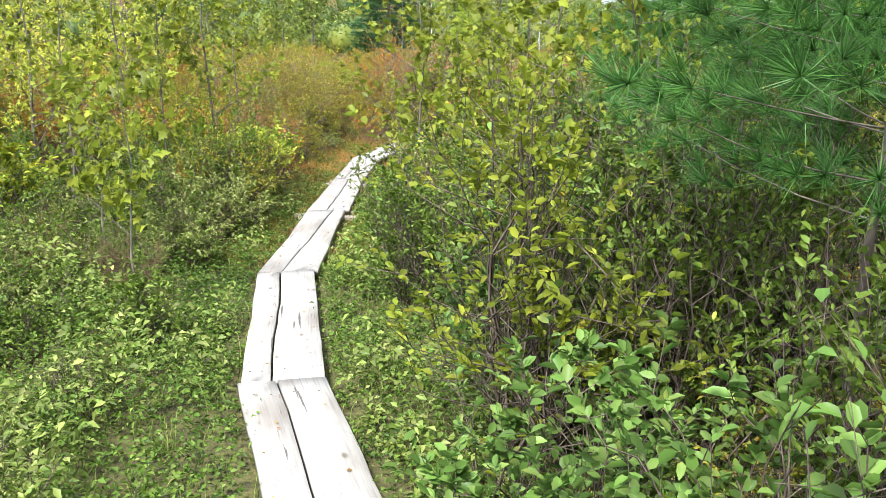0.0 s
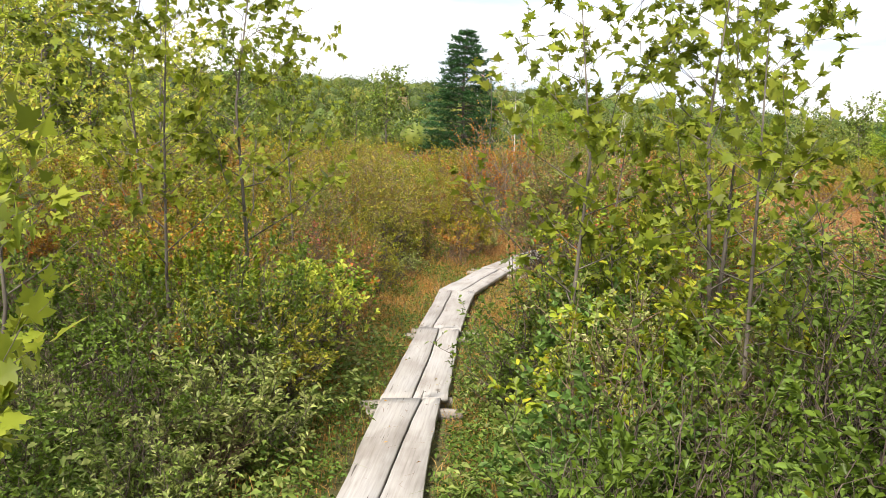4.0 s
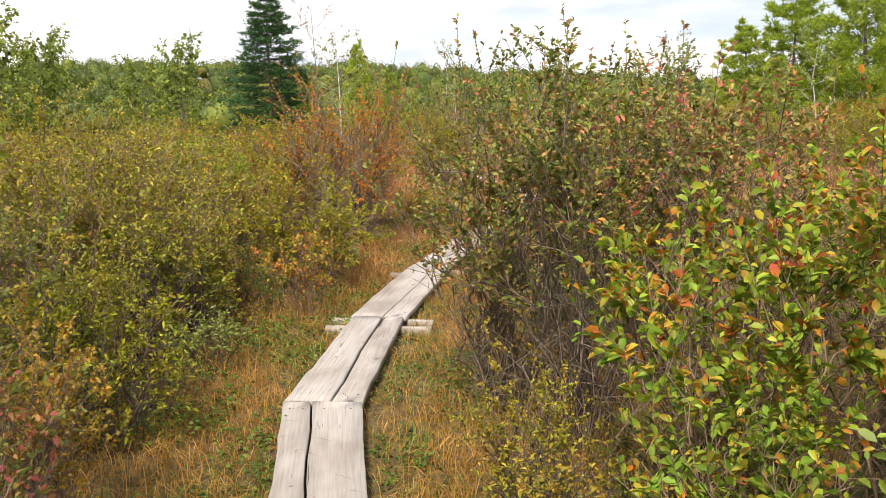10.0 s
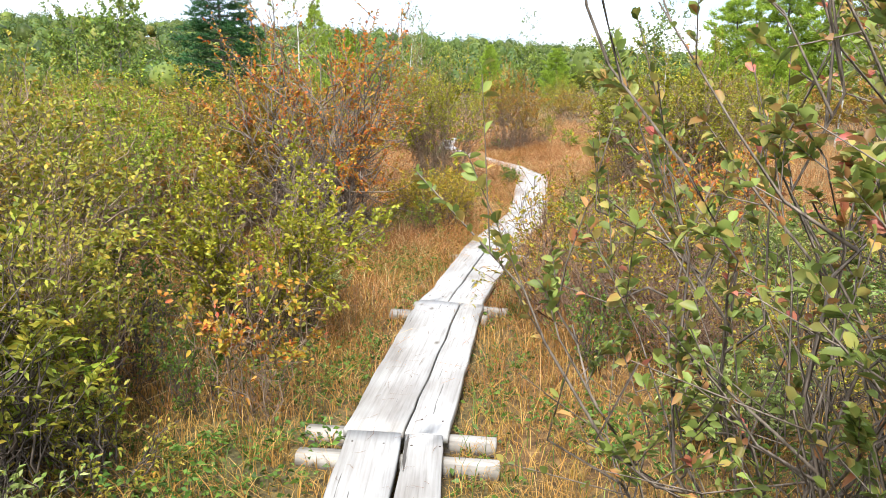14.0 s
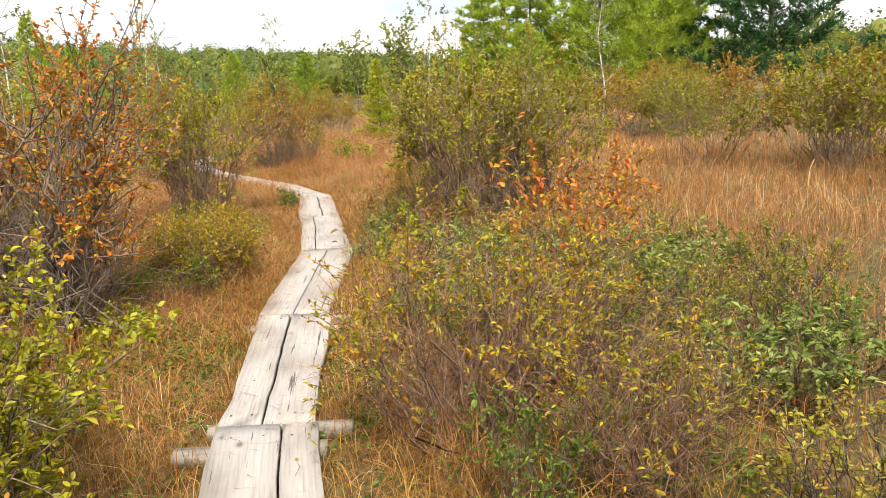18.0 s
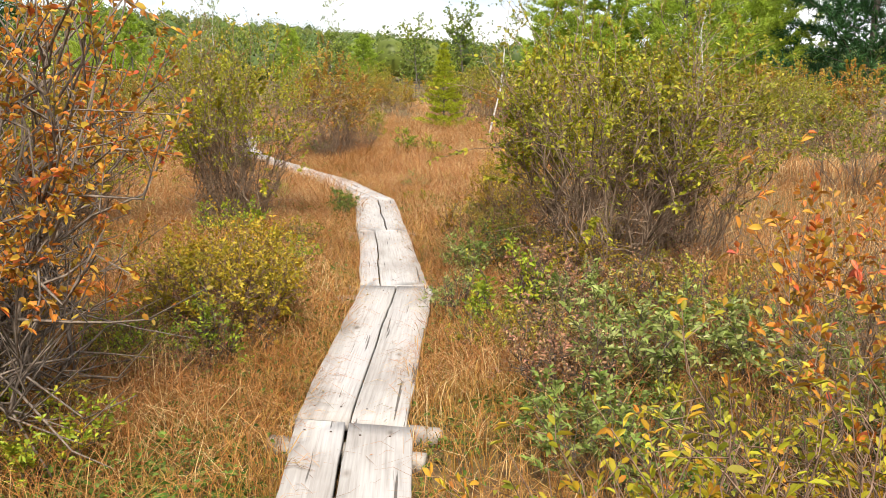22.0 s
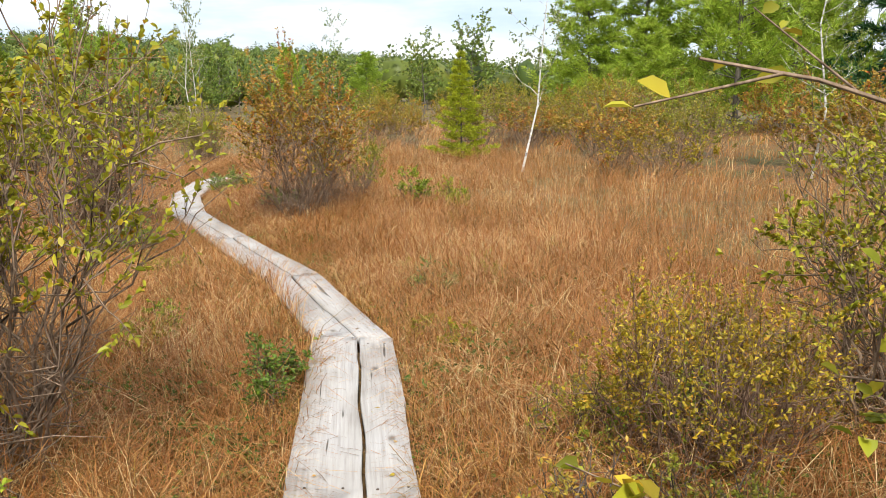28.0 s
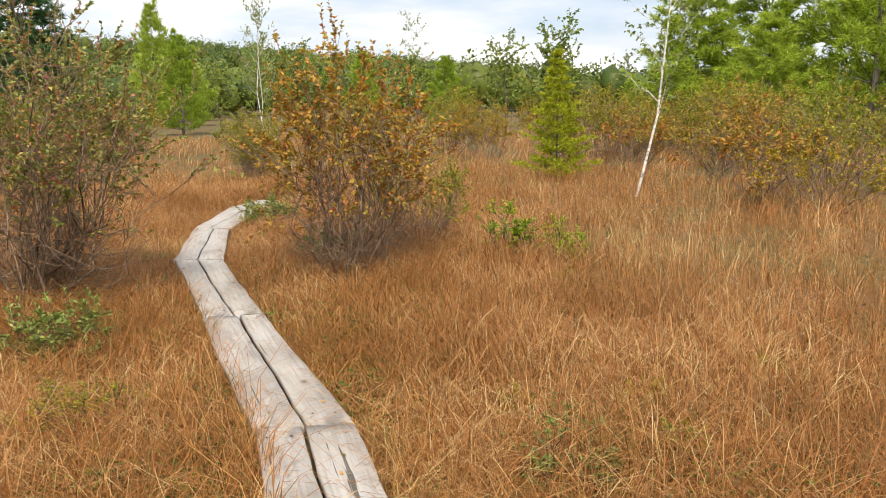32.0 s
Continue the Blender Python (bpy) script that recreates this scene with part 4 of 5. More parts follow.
# third stretch
shrub("dense_bush", 0.86, 13.1, 1.42, 0.62)
shrub("fruiting_bush", 0.76, 12.05, 0.75, 0.34, "low bush with orange-red and green leaves", leaf="flame")
shrub("gnarled_shrub", 1.3, 15.95, 2.2, 0.9)
shrub("rusty_shrub", 0.6, 16.6, 1.6, 0.7)
shrub("rusty_shrub", 1.2, 19.6, 1.9, 0.8, leaf="olive")
shrub("golden_mound", 2.6, 16.75, 0.62, 0.55)
shrub("golden_mound", 2.75, 17.25, 0.62, 0.5)
shrub("meadow_bush", 2.75, 13.05, 0.98, 0.64)
shrub("meadow_bush", 3.45, 13.3, 0.9, 0.68)
shrub("meadow_bush", 3.0, 12.3, 0.75, 0.5)
shrub("vase_shrub", 3.42, 20.1, 2.05, 0.82)
shrub("vase_shrub", 5.3, 16.95, 2.1, 0.95)
shrub("vase_shrub", 6.15, 17.1, 1.8, 0.8, leaf="olive")
shrub("orange_bush", 3.95, 13.85, 1.3, 0.5)
shrub("orange_bush", 4.75, 14.6, 1.2, 0.5)
shrub("olive_shrub", 11.2, 19.5, 1.5, 1.3)
shrub("olive_shrub", 12.8, 18.2, 2.0, 1.4)
shrub("sage_shrub", 4.65, 14.0, 0.52, 0.5)
shrub("sage_shrub", 4.5, 16.1, 0.45, 0.32)
shrub("bright_shrub", 4.15, 16.35, 0.55, 0.3)
shrub("golden_mound", 5.85, 19.1, 0.75, 0.6)
shrub("vase_shrub", 6.8, 18.95, 1.5, 0.72)
# last stretch: the open sedge
shrub("rusty_shrub", 6.3, 26.0, 1.95, 0.78)
shrub("rusty_shrub", 7.2, 26.9, 1.15, 0.6, leaf="olive")
shrub("rusty_shrub", 4.1, 25.9, 2.4, 1.0, "tall shrub with reddish and green leaves over bare stems", leaf="turning")
shrub("olive_shrub", 12.9, 27.9, 1.2, 1.2, leaf="gold")
shrub("olive_shrub", 14.6, 29.5, 1.9, 1.5)
shrub("bright_shrub", 7.8, 26.3, 0.55, 0.24)
shrub("bright_shrub", 8.2, 26.0, 0.45, 0.22)

# low growth close to the boards
for x, y, h, r, kind in ((-0.35, 10.9, 0.62, 0.42, "leatherleaf"), (-0.1, 11.8, 0.68, 0.42, "bright_shrub"), (0.1, 12.6, 0.66, 0.4, "leatherleaf"),
                         (-0.75, 11.7, 0.8, 0.5, "green_shrub"), (-0.55, 9.3, 0.6, 0.4, "leatherleaf"), (-0.75, 13.6, 1.1, 0.6, "olive_shrub"),
                         (2.2, 5.7, 0.8, 0.5, "bright_shrub"), (1.95, 4.6, 0.75, 0.45, "green_shrub"), (1.7, 7.9, 0.5, 0.36, "leatherleaf"), (1.75, 7.0, 0.55, 0.36, "bright_shrub")):
    shrub(kind, x, y, h, r)
for x, y, h, r, kind in ((3.5, 14.6, 0.42, 0.36, "sage_shrub"), (4.15, 15.2, 0.5, 0.42, "sage_shrub"), (4.7, 14.9, 0.5, 0.45, "sage_shrub"), (5.1, 15.7, 0.55, 0.4, "leatherleaf"),
                         (4.95, 16.9, 0.5, 0.36, "golden_mound"), (5.3, 14.3, 0.5, 0.45, "sage_shrub"), (3.95, 15.8, 0.4, 0.3, "leatherleaf"), (4.6, 17.6, 0.4, 0.3, "sage_shrub"),
                         (1.65, 15.6, 0.4, 0.34, "bright_shrub"), (2.0, 16.5, 0.38, 0.32, "leatherleaf"), (1.55, 16.9, 0.55, 0.42, "rusty_shrub"), (5.45, 18.5, 0.35, 0.28, "leatherleaf")):
    shrub(kind, x, y, h, r)
g_low = np.random.default_rng(3)
for i in range(64):
    y = g_low.uniform(-2.2, 5.0)
    x = float(np.interp(y, CENTRE[:, 1], CENTRE[:, 0])) - g_low.uniform(0.62, 3.0)
    r = g_low.uniform(0.24, 0.4)
    if path_gap(x, y)[0] > 0.42 + r:
        shrub(("sage_shrub", "leatherleaf", "green_shrub", "sage_shrub", "bright_shrub")[i % 5], x, y, g_low.uniform(0.32, 0.6), r, leaf=("", "sage", "", "broad", "green")[i % 5])

# bushes that crowd the first boards
for x, y, h, r, kind in ((-0.85, 2.5, 0.5, 0.45, "green_shrub"), (-0.3, 3.1, 0.55, 0.4, "sage_shrub"), (-0.6, 3.75, 0.8, 0.5, "green_shrub"), (-1.6, 2.9, 0.85, 0.6, "green_shrub"),
                         (-1.0, 1.3, 0.42, 0.4, "sage_shrub"), (-1.9, 1.7, 0.6, 0.5, "green_shrub"), (-0.2, 4.0, 0.7, 0.36, "sage_shrub"), (-1.3, 4.8, 1.1, 0.6, "green_shrub"),
                         (-2.4, 3.9, 1.1, 0.7, "bright_shrub"), (-1.5, 6.0, 1.2, 0.65, "bright_shrub"), (-2.2, 7.2, 1.4, 0.8, "olive_shrub"), (-1.9, 9.0, 1.3, 0.7, "bright_shrub")):
    shrub(kind, x, y, h, r)
for x, y, h, r, kind in ((1.85, 4.65, 1.1, 0.5, "big_leaf_shrub"), (2.05, 5.6, 1.25, 0.55, "bright_shrub"), (1.7, 3.3, 0.95, 0.45, "big_leaf_shrub"), (2.6, 4.3, 1.3, 0.6, "bright_shrub"),
                         (2.4, 1.8, 1.5, 0.6, "green_shrub"), (2.7, 3.2, 1.6, 0.7, "green_shrub"), (2.9, -0.6, 1.9, 0.6, "green_shrub"), (3.0, -1.9, 1.7, 0.6, "green_shrub"),
                         (2.75, 0.9, 1.7, 0.6, "green_shrub"), (3.6, -0.2, 2.0, 0.8, "green_shrub")):
    shrub(kind, x, y, h, r)
for x, y, h, r, kind in ((-0.15, 9.9, 0.5, 0.4, "leatherleaf"), (-0.7, 10.3, 0.75, 0.5, "bright_shrub"), (0.1, 10.7, 0.4, 0.34, "sage_shrub"), (0.2, 11.5, 0.5, 0.38, "leatherleaf"),
                         (-1.2, 10.9, 0.95, 0.6, "olive_shrub"), (0.45, 12.2, 0.45, 0.34, "green_shrub"), (-0.55, 12.5, 0.9, 0.5, "bright_shrub"), (0.0, 13.4, 0.8, 0.45, "green_shrub"),
                         (-1.4, 12.2, 1.2, 0.7, "bright_shrub"), (-1.6, 13.6, 1.4, 0.8, "olive_shrub"), (0.95, 13.2, 0.45, 0.32, "leatherleaf"), (1.2, 14.2, 0.4, 0.3, "sage_shrub")):
    shrub(kind, x, y, h, r)
shrub("bright_shrub", 4.63, 20.7, 0.36, 0.16, "leafy green clump beside the plank edge", leaf="green")
shrub("bright_shrub", 4.52, 20.4, 0.28, 0.14, "leafy green clump beside the plank edge", leaf="green")
shrub("green_shrub", 1.28, 6.35, 0.42, 0.24)
# seedlings in the sedge near the boards
g_seed = np.random.default_rng(8)
for i in range(13):
    y = g_seed.uniform(18.5, 28)
    x = float(np.interp(y, CENTRE[:, 1], CENTRE[:, 0])) + g_seed.choice([-1, 1]) * g_seed.uniform(0.42, 2.6)
    shrub("bright_shrub", x, y, g_seed.uniform(0.16, 0.26), g_seed.uniform(0.09, 0.14), "small yellow-green seedling among the sedge", leaf="vase")

# tall growth behind the first boards' right hand, added to deepen the shade
for x, y, h, r in ((3.6, 1.2, 2.3, 0.9), (4.3, -0.6, 2.4, 1.0), (4.2, 2.4, 2.4, 1.0), (3.5, -2.6, 2.2, 0.8), (3.6, 3.9, 2.0, 0.9), (2.55, 0.35, 1.5, 0.55)):
    shrub("green_shrub", x, y, h, r)
# thickets far to the left of the first boards
g_thick = np.random.default_rng(19)
for i in range(46):
    x, y = g_thick.uniform(-13, -4.2), g_thick.uniform(6, 26)
    shrub(("olive_shrub", "bright_shrub", "vase_shrub", "rusty_shrub", "green_shrub")[i % 5], x, y, g_thick.uniform(1.3, 2.2), g_thick.uniform(0.9, 1.4), leaf=("lime", "lime", "vase", "", "bright")[i % 5])
# dark leathery growth at the foot of the twiggy bushes
for x, y, h, r, kind in ((3.5, 12.6, 0.5, 0.42, "leatherleaf"), (3.95, 13.2, 0.6, 0.5, "green_shrub"), (4.4, 13.5, 0.55, 0.45, "leatherleaf"), (4.1, 12.5, 0.5, 0.45, "sage_shrub"), (4.9, 13.2, 0.55, 0.5, "leatherleaf"),
                         (3.35, 14.0, 0.42, 0.36, "green_shrub"), (5.5, 13.6, 0.6, 0.5, "leatherleaf"), (4.7, 12.6, 0.55, 0.45, "green_shrub"), (3.9, 14.35, 0.5, 0.4, "leatherleaf"), (5.7, 15.0, 0.55, 0.45, "leatherleaf"),
                         (2.6, 12.4, 0.5, 0.36, "green_shrub"), (3.3, 11.6, 0.55, 0.42, "leatherleaf"), (2.75, 11.3, 0.45, 0.36, "sage_shrub")):
    shrub(kind, x, y, h, r)
# low plants in the sedge along the later boards
for x, y, h, r, kind in ((3.62, 19.1, 0.34, 0.3, "leatherleaf"), (3.3, 18.2, 0.4, 0.32, "bright_shrub"),
                         (4.3, 21.9, 0.28, 0.2, "bright_shrub"), (3.2, 19.6, 0.5, 0.4, "bright_shrub"), (4.5, 23.4, 0.34, 0.28, "vase_shrub"), (6.2, 22.3, 0.26, 0.24, "sage_shrub"),
                         (4.3, 24.6, 0.42, 0.32, "sage_shrub"), (6.4, 26.9, 0.4, 0.34, "sage_shrub"), (6.2, 29.3, 0.45, 0.4, "sage_shrub")):
    shrub(kind, x, y, h, r)
# half-bare low growth on the left of the first boards
g_half = np.random.default_rng(23)
for i in range(14):
    y = g_half.uniform(-2.0, 4.2)
    x = float(np.interp(y, CENTRE[:, 1], CENTRE[:, 0])) - g_half.uniform(0.95, 2.6)
    shrub("meadow_bush", x, y, g_half.uniform(0.4, 0.62), g_half.uniform(0.3, 0.42), "low half-bare brown-twigged shrub among green plants", leaf=("sage", "green", "bright")[i % 3])
# growth that hides the bend of the first boards
shrub("green_shrub", 1.4, 5.15, 0.95, 0.42)
shrub("green_shrub", -0.3, 4.95, 1.2, 0.55, "dark dense shrub with brown shaded twigs")
shrub("green_shrub", -0.55, 4.35, 0.95, 0.5)
# tall thicket on the left beyond the bend
for x, y, h, r, kind, leaf in ((-0.6, 13.0, 1.8, 0.85, "olive_shrub", ""), (-1.9, 12.6, 2.0, 1.0, "olive_shrub", "vase"), (-0.25, 15.2, 1.65, 0.8, "olive_shrub", "bright"), (-1.2, 16.3, 1.95, 1.0, "olive_shrub", ""),
                               (-2.7, 14.6, 2.1, 1.0, "olive_shrub", "vase"), (0.25, 17.2, 1.7, 0.75, "olive_shrub", "bright"), (-3.7, 12.8, 2.0, 1.1, "olive_shrub", "bright"), (-2.2, 18.2, 2.1, 1.1, "olive_shrub", ""),
                               (-3.9, 16.9, 2.2, 1.2, "olive_shrub", "vase"), (0.2, 19.6, 1.9, 0.9, "olive_shrub", "vase"), (-1.1, 20.8, 2.1, 1.0, "olive_shrub", "bright"), (-5.2, 14.5, 2.2, 1.2, "olive_shrub", "bright")):
    shrub(kind, x, y, h, r, "tall rounded yellow-green shrub in the thicket", leaf=leaf)
# grey-green and reddish low growth on both hands before the open sedge
g_edge = np.random.default_rng(29)
for i in range(60):
    y = g_edge.uniform(15.4, 19.9)
    near = g_edge.uniform(0.62, 2.3)
    x = float(np.interp(y, CENTRE[:, 1], CENTRE[:, 0])) + (near if i % 3 else -near)
    r = g_edge.uniform(0.22, 0.36)
    if path_gap(x, y)[0] > 0.3 + r:
        kind = ("leatherleaf", "leatherleaf", "meadow_bush", "leatherleaf", "leatherleaf")[i % 5]
        shrub(kind, x, y, g_edge.uniform(0.26, 0.46), r, leaf=("", "vase", "turning", "rust", "bright")[i % 5])

for x, y, h, r, leaf in ((4.15, 15.95, 0.5, 0.36, "bronze"), (4.5, 16.4, 0.55, 0.36, "bronze"), (3.75, 15.25, 0.42, 0.32, "bronze"), (5.0, 16.15, 0.5, 0.36, "bronze"), (4.0, 16.7, 0.4, 0.3, "sage"), (4.75, 15.5, 0.45, 0.36, "vase")):
    shrub("leatherleaf", x, y, h, r, "low bronze-leaved shrub among the sedge" if leaf == "bronze" else "", leaf=leaf)

# ---------------------------------------------------------------- trees


def needle_tufts(centres, ways, count, length, width, g):
    """Tufts of thin needles that fan out from each centre."""
    p = np.repeat(centres, count, 0)
    w = np.repeat(unit(ways), count, 0)
    d = unit(w + g.normal(0, 0.62, p.shape))
    side = unit(np.cross(d, g.normal(size=p.shape)))
    ln = length * g.uniform(0.7, 1.15, (len(p), 1))
    v = np.stack([p - side * width / 2, p + side * width / 2, p + d * ln], 1).reshape(-1, 3)
    i = np.arange(len(p))[:, None] * 3
    return v, [i + [0, 1, 2]]


def conifer_meshes(name, seed, h, r, leaf, whorls=12, per=6, tufts=10, needles=9, length=0.12, width=0.01, rise=0.35, start=0.12, trunk_r=0.09, power=0.8, fan=0.35):
    """A conifer: trunk, limbs in whorls, needles in tufts along limbs and side twigs."""
    g = np.random.default_rng(seed)
    trunk, limbs = Tubes(7), Tubes(4)
    line = np.array([[0, 0, -0.05], [0.01 * h, 0, h * 0.35], [0, 0.01 * h, h * 0.7], [0, 0, h]])
    trunk.add(line, trunk_r, trunk_r * 0.12)
    c, w = [], []
    for k in range(whorls):
        f = start + (0.97 - start) * (k / (whorls - 1)) ** 0.95
        reach = r * (1 - f) ** power * g.uniform(0.85, 1.1) + 0.04 * r
        turn = g.uniform(0, 6.28)
        for q in range(per):
            a = turn + q * 6.283 / per + g.normal(0, 0.22)
            ln = reach * g.uniform(0.65, 1.12)
            out = np.array([math.cos(a), math.sin(a), 0])
            s = np.array([0, 0, h * f + g.normal(0, 0.012 * h)])
            tip = s + out * ln + [0, 0, ln * (rise * g.uniform(0.6, 1.4))]
            mid = s + out * ln * 0.5 + [0, 0, ln * rise * 0.25]
            pts = bezier(s, mid, tip, 5)
            limbs.add(pts, trunk_r * 0.22 * (1 - 0.6 * f), trunk_r * 0.04)
            n = max(3, int(tufts * (0.35 + ln / r)))
            t = g.uniform(0.28, 1.0, n)[:, None]
            base = (1 - t) ** 2 * s + 2 * t * (1 - t) * mid + t ** 2 * tip
            along = unit(tip - s)
            across = np.array([-out[1], out[0], 0])
            spread = g.uniform(-1, 1, n)[:, None] * fan * ln * (1.15 - t)
            pos = base + across * spread + along * np.abs(spread) * 0.5 + g.normal(0, 0.025 * r, (n, 3))
            c.append(pos)
            w.append(along * 0.8 + across * np.sign(spread) * 0.5 + [0, 0, 0.35] + g.normal(0, 0.2, (n, 3)))
    top = np.array([[0, 0, h * (0.97 + 0.03 * q / 3)] for q in range(4)])
    c.append(top)
    w.append(np.tile([0, 0, 1.0], (4, 1)))
    v, f = needle_tufts(np.concatenate(c), np.concatenate(w), needles, length, width, g)
    return trunk.mesh(name + "_trunk", BARK), limbs.mesh(name + "_limbs", BARK), mesh_of(name + "_needles", v, f, LEAVES[leaf])


def leafy_meshes(name, seed, h, r, leaf, limbs=9, twigs=7, per_twig=9, size=0.07, start=0.35, trunk_r=0.03, bark=None, lobed=False, shape="diamond", sub=0.35, wide=0.75, lean=0.03):
    """A broadleaf tree or sapling: trunk, limbs with twigs, leaves."""
    g = np.random.default_rng(seed)
    trunk, boughs = Tubes(7), []
    line = np.array([[0, 0, -0.05], [lean * h, 0.01 * h, h * 0.3], [0.5 * lean * h, -0.015 * h, h * 0.65], [lean * h, 0.02 * h, h * 0.97]])
    trunk.add(line, trunk_r, trunk_r * 0.15)
    lp, ld = [], []
    for k in range(limbs):
        f = start + (0.95 - start) * (k + g.uniform(0, 1)) / limbs
        s = np.array([np.interp(f * h, line[:, 2], line[:, j]) for j in range(2)] + [f * h])
        a = k * 2.4 + g.normal(0, 0.4)
        out = np.array([math.cos(a), math.sin(a), 0])
        ln = r * (1.05 - 0.55 * f) * g.uniform(0.75, 1.25)
        tip = s + out * ln * 0.85 + [0, 0, ln * g.uniform(0.45, 0.95)]
        pts = bezier(s, s + out * ln * 0.45 + [0, 0, ln * 0.2], tip, 5)
        pts[1:-1] += g.normal(0, 0.02 * r, (3, 3))
        wood, sprays = Tubes(4), []
        boughs.append((wood, sprays))
        wood.add(pts, trunk_r * 0.42 * (1.1 - f), trunk_r * 0.08)
        for _ in range(twigs):
            t = g.uniform(0.2, 1.0) * 3.999
            i = int(t)
            b = pts[i] + (pts[i + 1] - pts[i]) * (t - i)
            way = unit(unit(pts[i + 1] - pts[i]) * 0.7 + g.normal(0, 0.6, 3) + [0, 0, 0.2])
            e = b + way * sub * r * g.uniform(0.4, 1.1)
            twig = Tubes(4)
            sprays.append(twig)
            twig.add([b, (b + e) / 2 + g.normal(0, 0.01 * r, 3), e], trunk_r * 0.12, trunk_r * 0.04, 3)
            n = max(1, int(per_twig * g.uniform(0.5, 1.4)))
            q = g.uniform(0.1, 1.05, n)[:, None]
            lp.append(b + (e - b) * q)
            ld.append(way * 0.5 + g.normal(0, 0.6, (n, 3)) - [0, 0, 0.25 if lobed else 0.0])
    p, d = np.concatenate(lp), np.concatenate(ld)
    sz = size * g.uniform(0.6, 1.25, len(p))
    v, f = maple_leaf_arrays(p, d, sz, g) if lobed else leaf_arrays(p, d, sz, sz * wide, g, shape)
    if lobed:
        framework = [(w.mesh(name + "_limb", BARK), [q.mesh(name + "_twig", BARK) for q in sprays]) for w, sprays in boughs]
    else:
        whole = Tubes(4)
        for w in [w for limb, sprays in boughs for w in (limb, *sprays)]:
            whole.f += [f + whole.n for f in w.f]
            whole.v += w.v
            whole.n += w.n
        framework = whole.mesh(name + "_limbs", bark or BARK)
    return trunk.mesh(name + "_trunk", bark or BARK), framework, mesh_of(name + "_leaves", v, f, LEAVES[leaf])


TREES = {
    "maple_sapling": (2, 3.0, 0.9, "leafy", dict(leaf="maple", limbs=15, twigs=7, per_twig=9, size=0.075, start=0.30, trunk_r=0.020, lobed=True, sub=0.4)),
    "maple_seedling": (1, 1.75, 0.55, "leafy", dict(leaf="maple", limbs=10, twigs=5, per_twig=7, size=0.08, start=0.38, trunk_r=0.012, lobed=True, sub=0.45)),
    "sparse_sapling": (1, 3.4, 0.9, "leafy", dict(leaf="rust", limbs=14, twigs=6, per_twig=3, size=0.055, start=0.35, trunk_r=0.022, wide=0.5)),
    "birch": (2, 4.2, 0.9, "leafy", dict(leaf="birch", limbs=14, twigs=9, per_twig=9, size=0.06, start=0.26, trunk_r=0.026, bark=BIRCH, wide=0.75, lean=0.06)),
    "leafy_tree": (3, 6.0, 2.2, "leafy", dict(leaf="far", limbs=17, twigs=12, per_twig=12, size=0.20, start=0.15, trunk_r=0.08, wide=0.8, sub=0.42)),
    "young_tree": (2, 3.6, 1.4, "leafy", dict(leaf="vase", limbs=15, twigs=12, per_twig=11, size=0.085, start=0.2, trunk_r=0.035, wide=0.6, sub=0.4)),
    "white_pine": (2, 8.0, 2.8, "conifer", dict(leaf="pine", whorls=14, per=6, tufts=44, needles=11, length=0.30, width=0.035, rise=0.45, start=0.06, trunk_r=0.11, power=0.62)),
    "pine_sapling": (1, 2.6, 0.9, "conifer", dict(leaf="shade_pine", whorls=11, per=6, tufts=16, needles=46, length=0.10, width=0.0026, rise=0.25, start=0.40, trunk_r=0.018, power=0.5)),
    "dark_fir": (1, 12.5, 3.2, "conifer", dict(leaf="fir", whorls=19, per=11, tufts=34, needles=8, length=0.30, width=0.045, rise=0.10, start=0.06, trunk_r=0.16, power=0.58, fan=0.45)),
    "spruce": (1, 2.3, 0.72, "conifer", dict(leaf="spruce", whorls=14, per=8, tufts=26, needles=13, length=0.075, width=0.012, rise=0.28, start=0.05, trunk_r=0.022, power=0.9)),
}
TREE_WORDS = {
    "maple_sapling": ("slender maple sapling with lobed green leaves", "tree"),
    "maple_seedling": ("young maple shoot with bright lobed green leaves", "tree"),
    "sparse_sapling": ("thin half-bare sapling with few dark leaves", "tree"),
    "birch": ("thin white-barked birch with sparse yellow-green leaves", "tree"),
    "leafy_tree": ("leafy green tree at the edge of the bog", "tree"),
    "young_tree": ("young yellow-green leafy tree among the shrubs", "tree"),
    "white_pine": ("soft bright green white pine at the bog edge", "pine tree"),
    "pine_sapling": ("young white pine with long green needles", "pine tree"),
    "dark_fir": ("tall dark green layered conifer above the shrubs", "conifer"),
    "spruce": ("small yellow-green pointed spruce in the sedge", "spruce"),
}


def tree(kind, x, y, h, r, label="", leaf="", turn=None, lean=(0.0, 0.0)):
    count, h0, r0, form, recipe = TREES[kind]
    k = int(rng.integers(count))
    key = (kind, k, leaf)
    if key not in MESHES:
        recipe = {**recipe, "leaf": leaf} if leaf else recipe
        build = conifer_meshes if form == "conifer" else leafy_meshes
        MESHES[key] = build(kind, 300 + 13 * len(MESHES) + k, h0, r0, **recipe)
    root = new(kind)
    place_at(root, x, y, ground_z(x, y), rng.uniform(0, 6.28) if turn is None else turn, r / r0, h / h0, lean)
    trunk, boughs, crown = MESHES[key]
    part("trunk", trunk, root)
    if isinstance(boughs, list):
        for data, sprays in boughs:
            limb = part("limb", data, root)
            for twig in sprays:
                part("twig", twig, limb)
    else:
        tagged(part("limb_framework", boughs, root), kind="stuff")
    part("crown", crown, root)
    words, cat = TREE_WORDS[kind]
    return tagged(root, label or words, cat, kind.replace("_", " ") + " group")


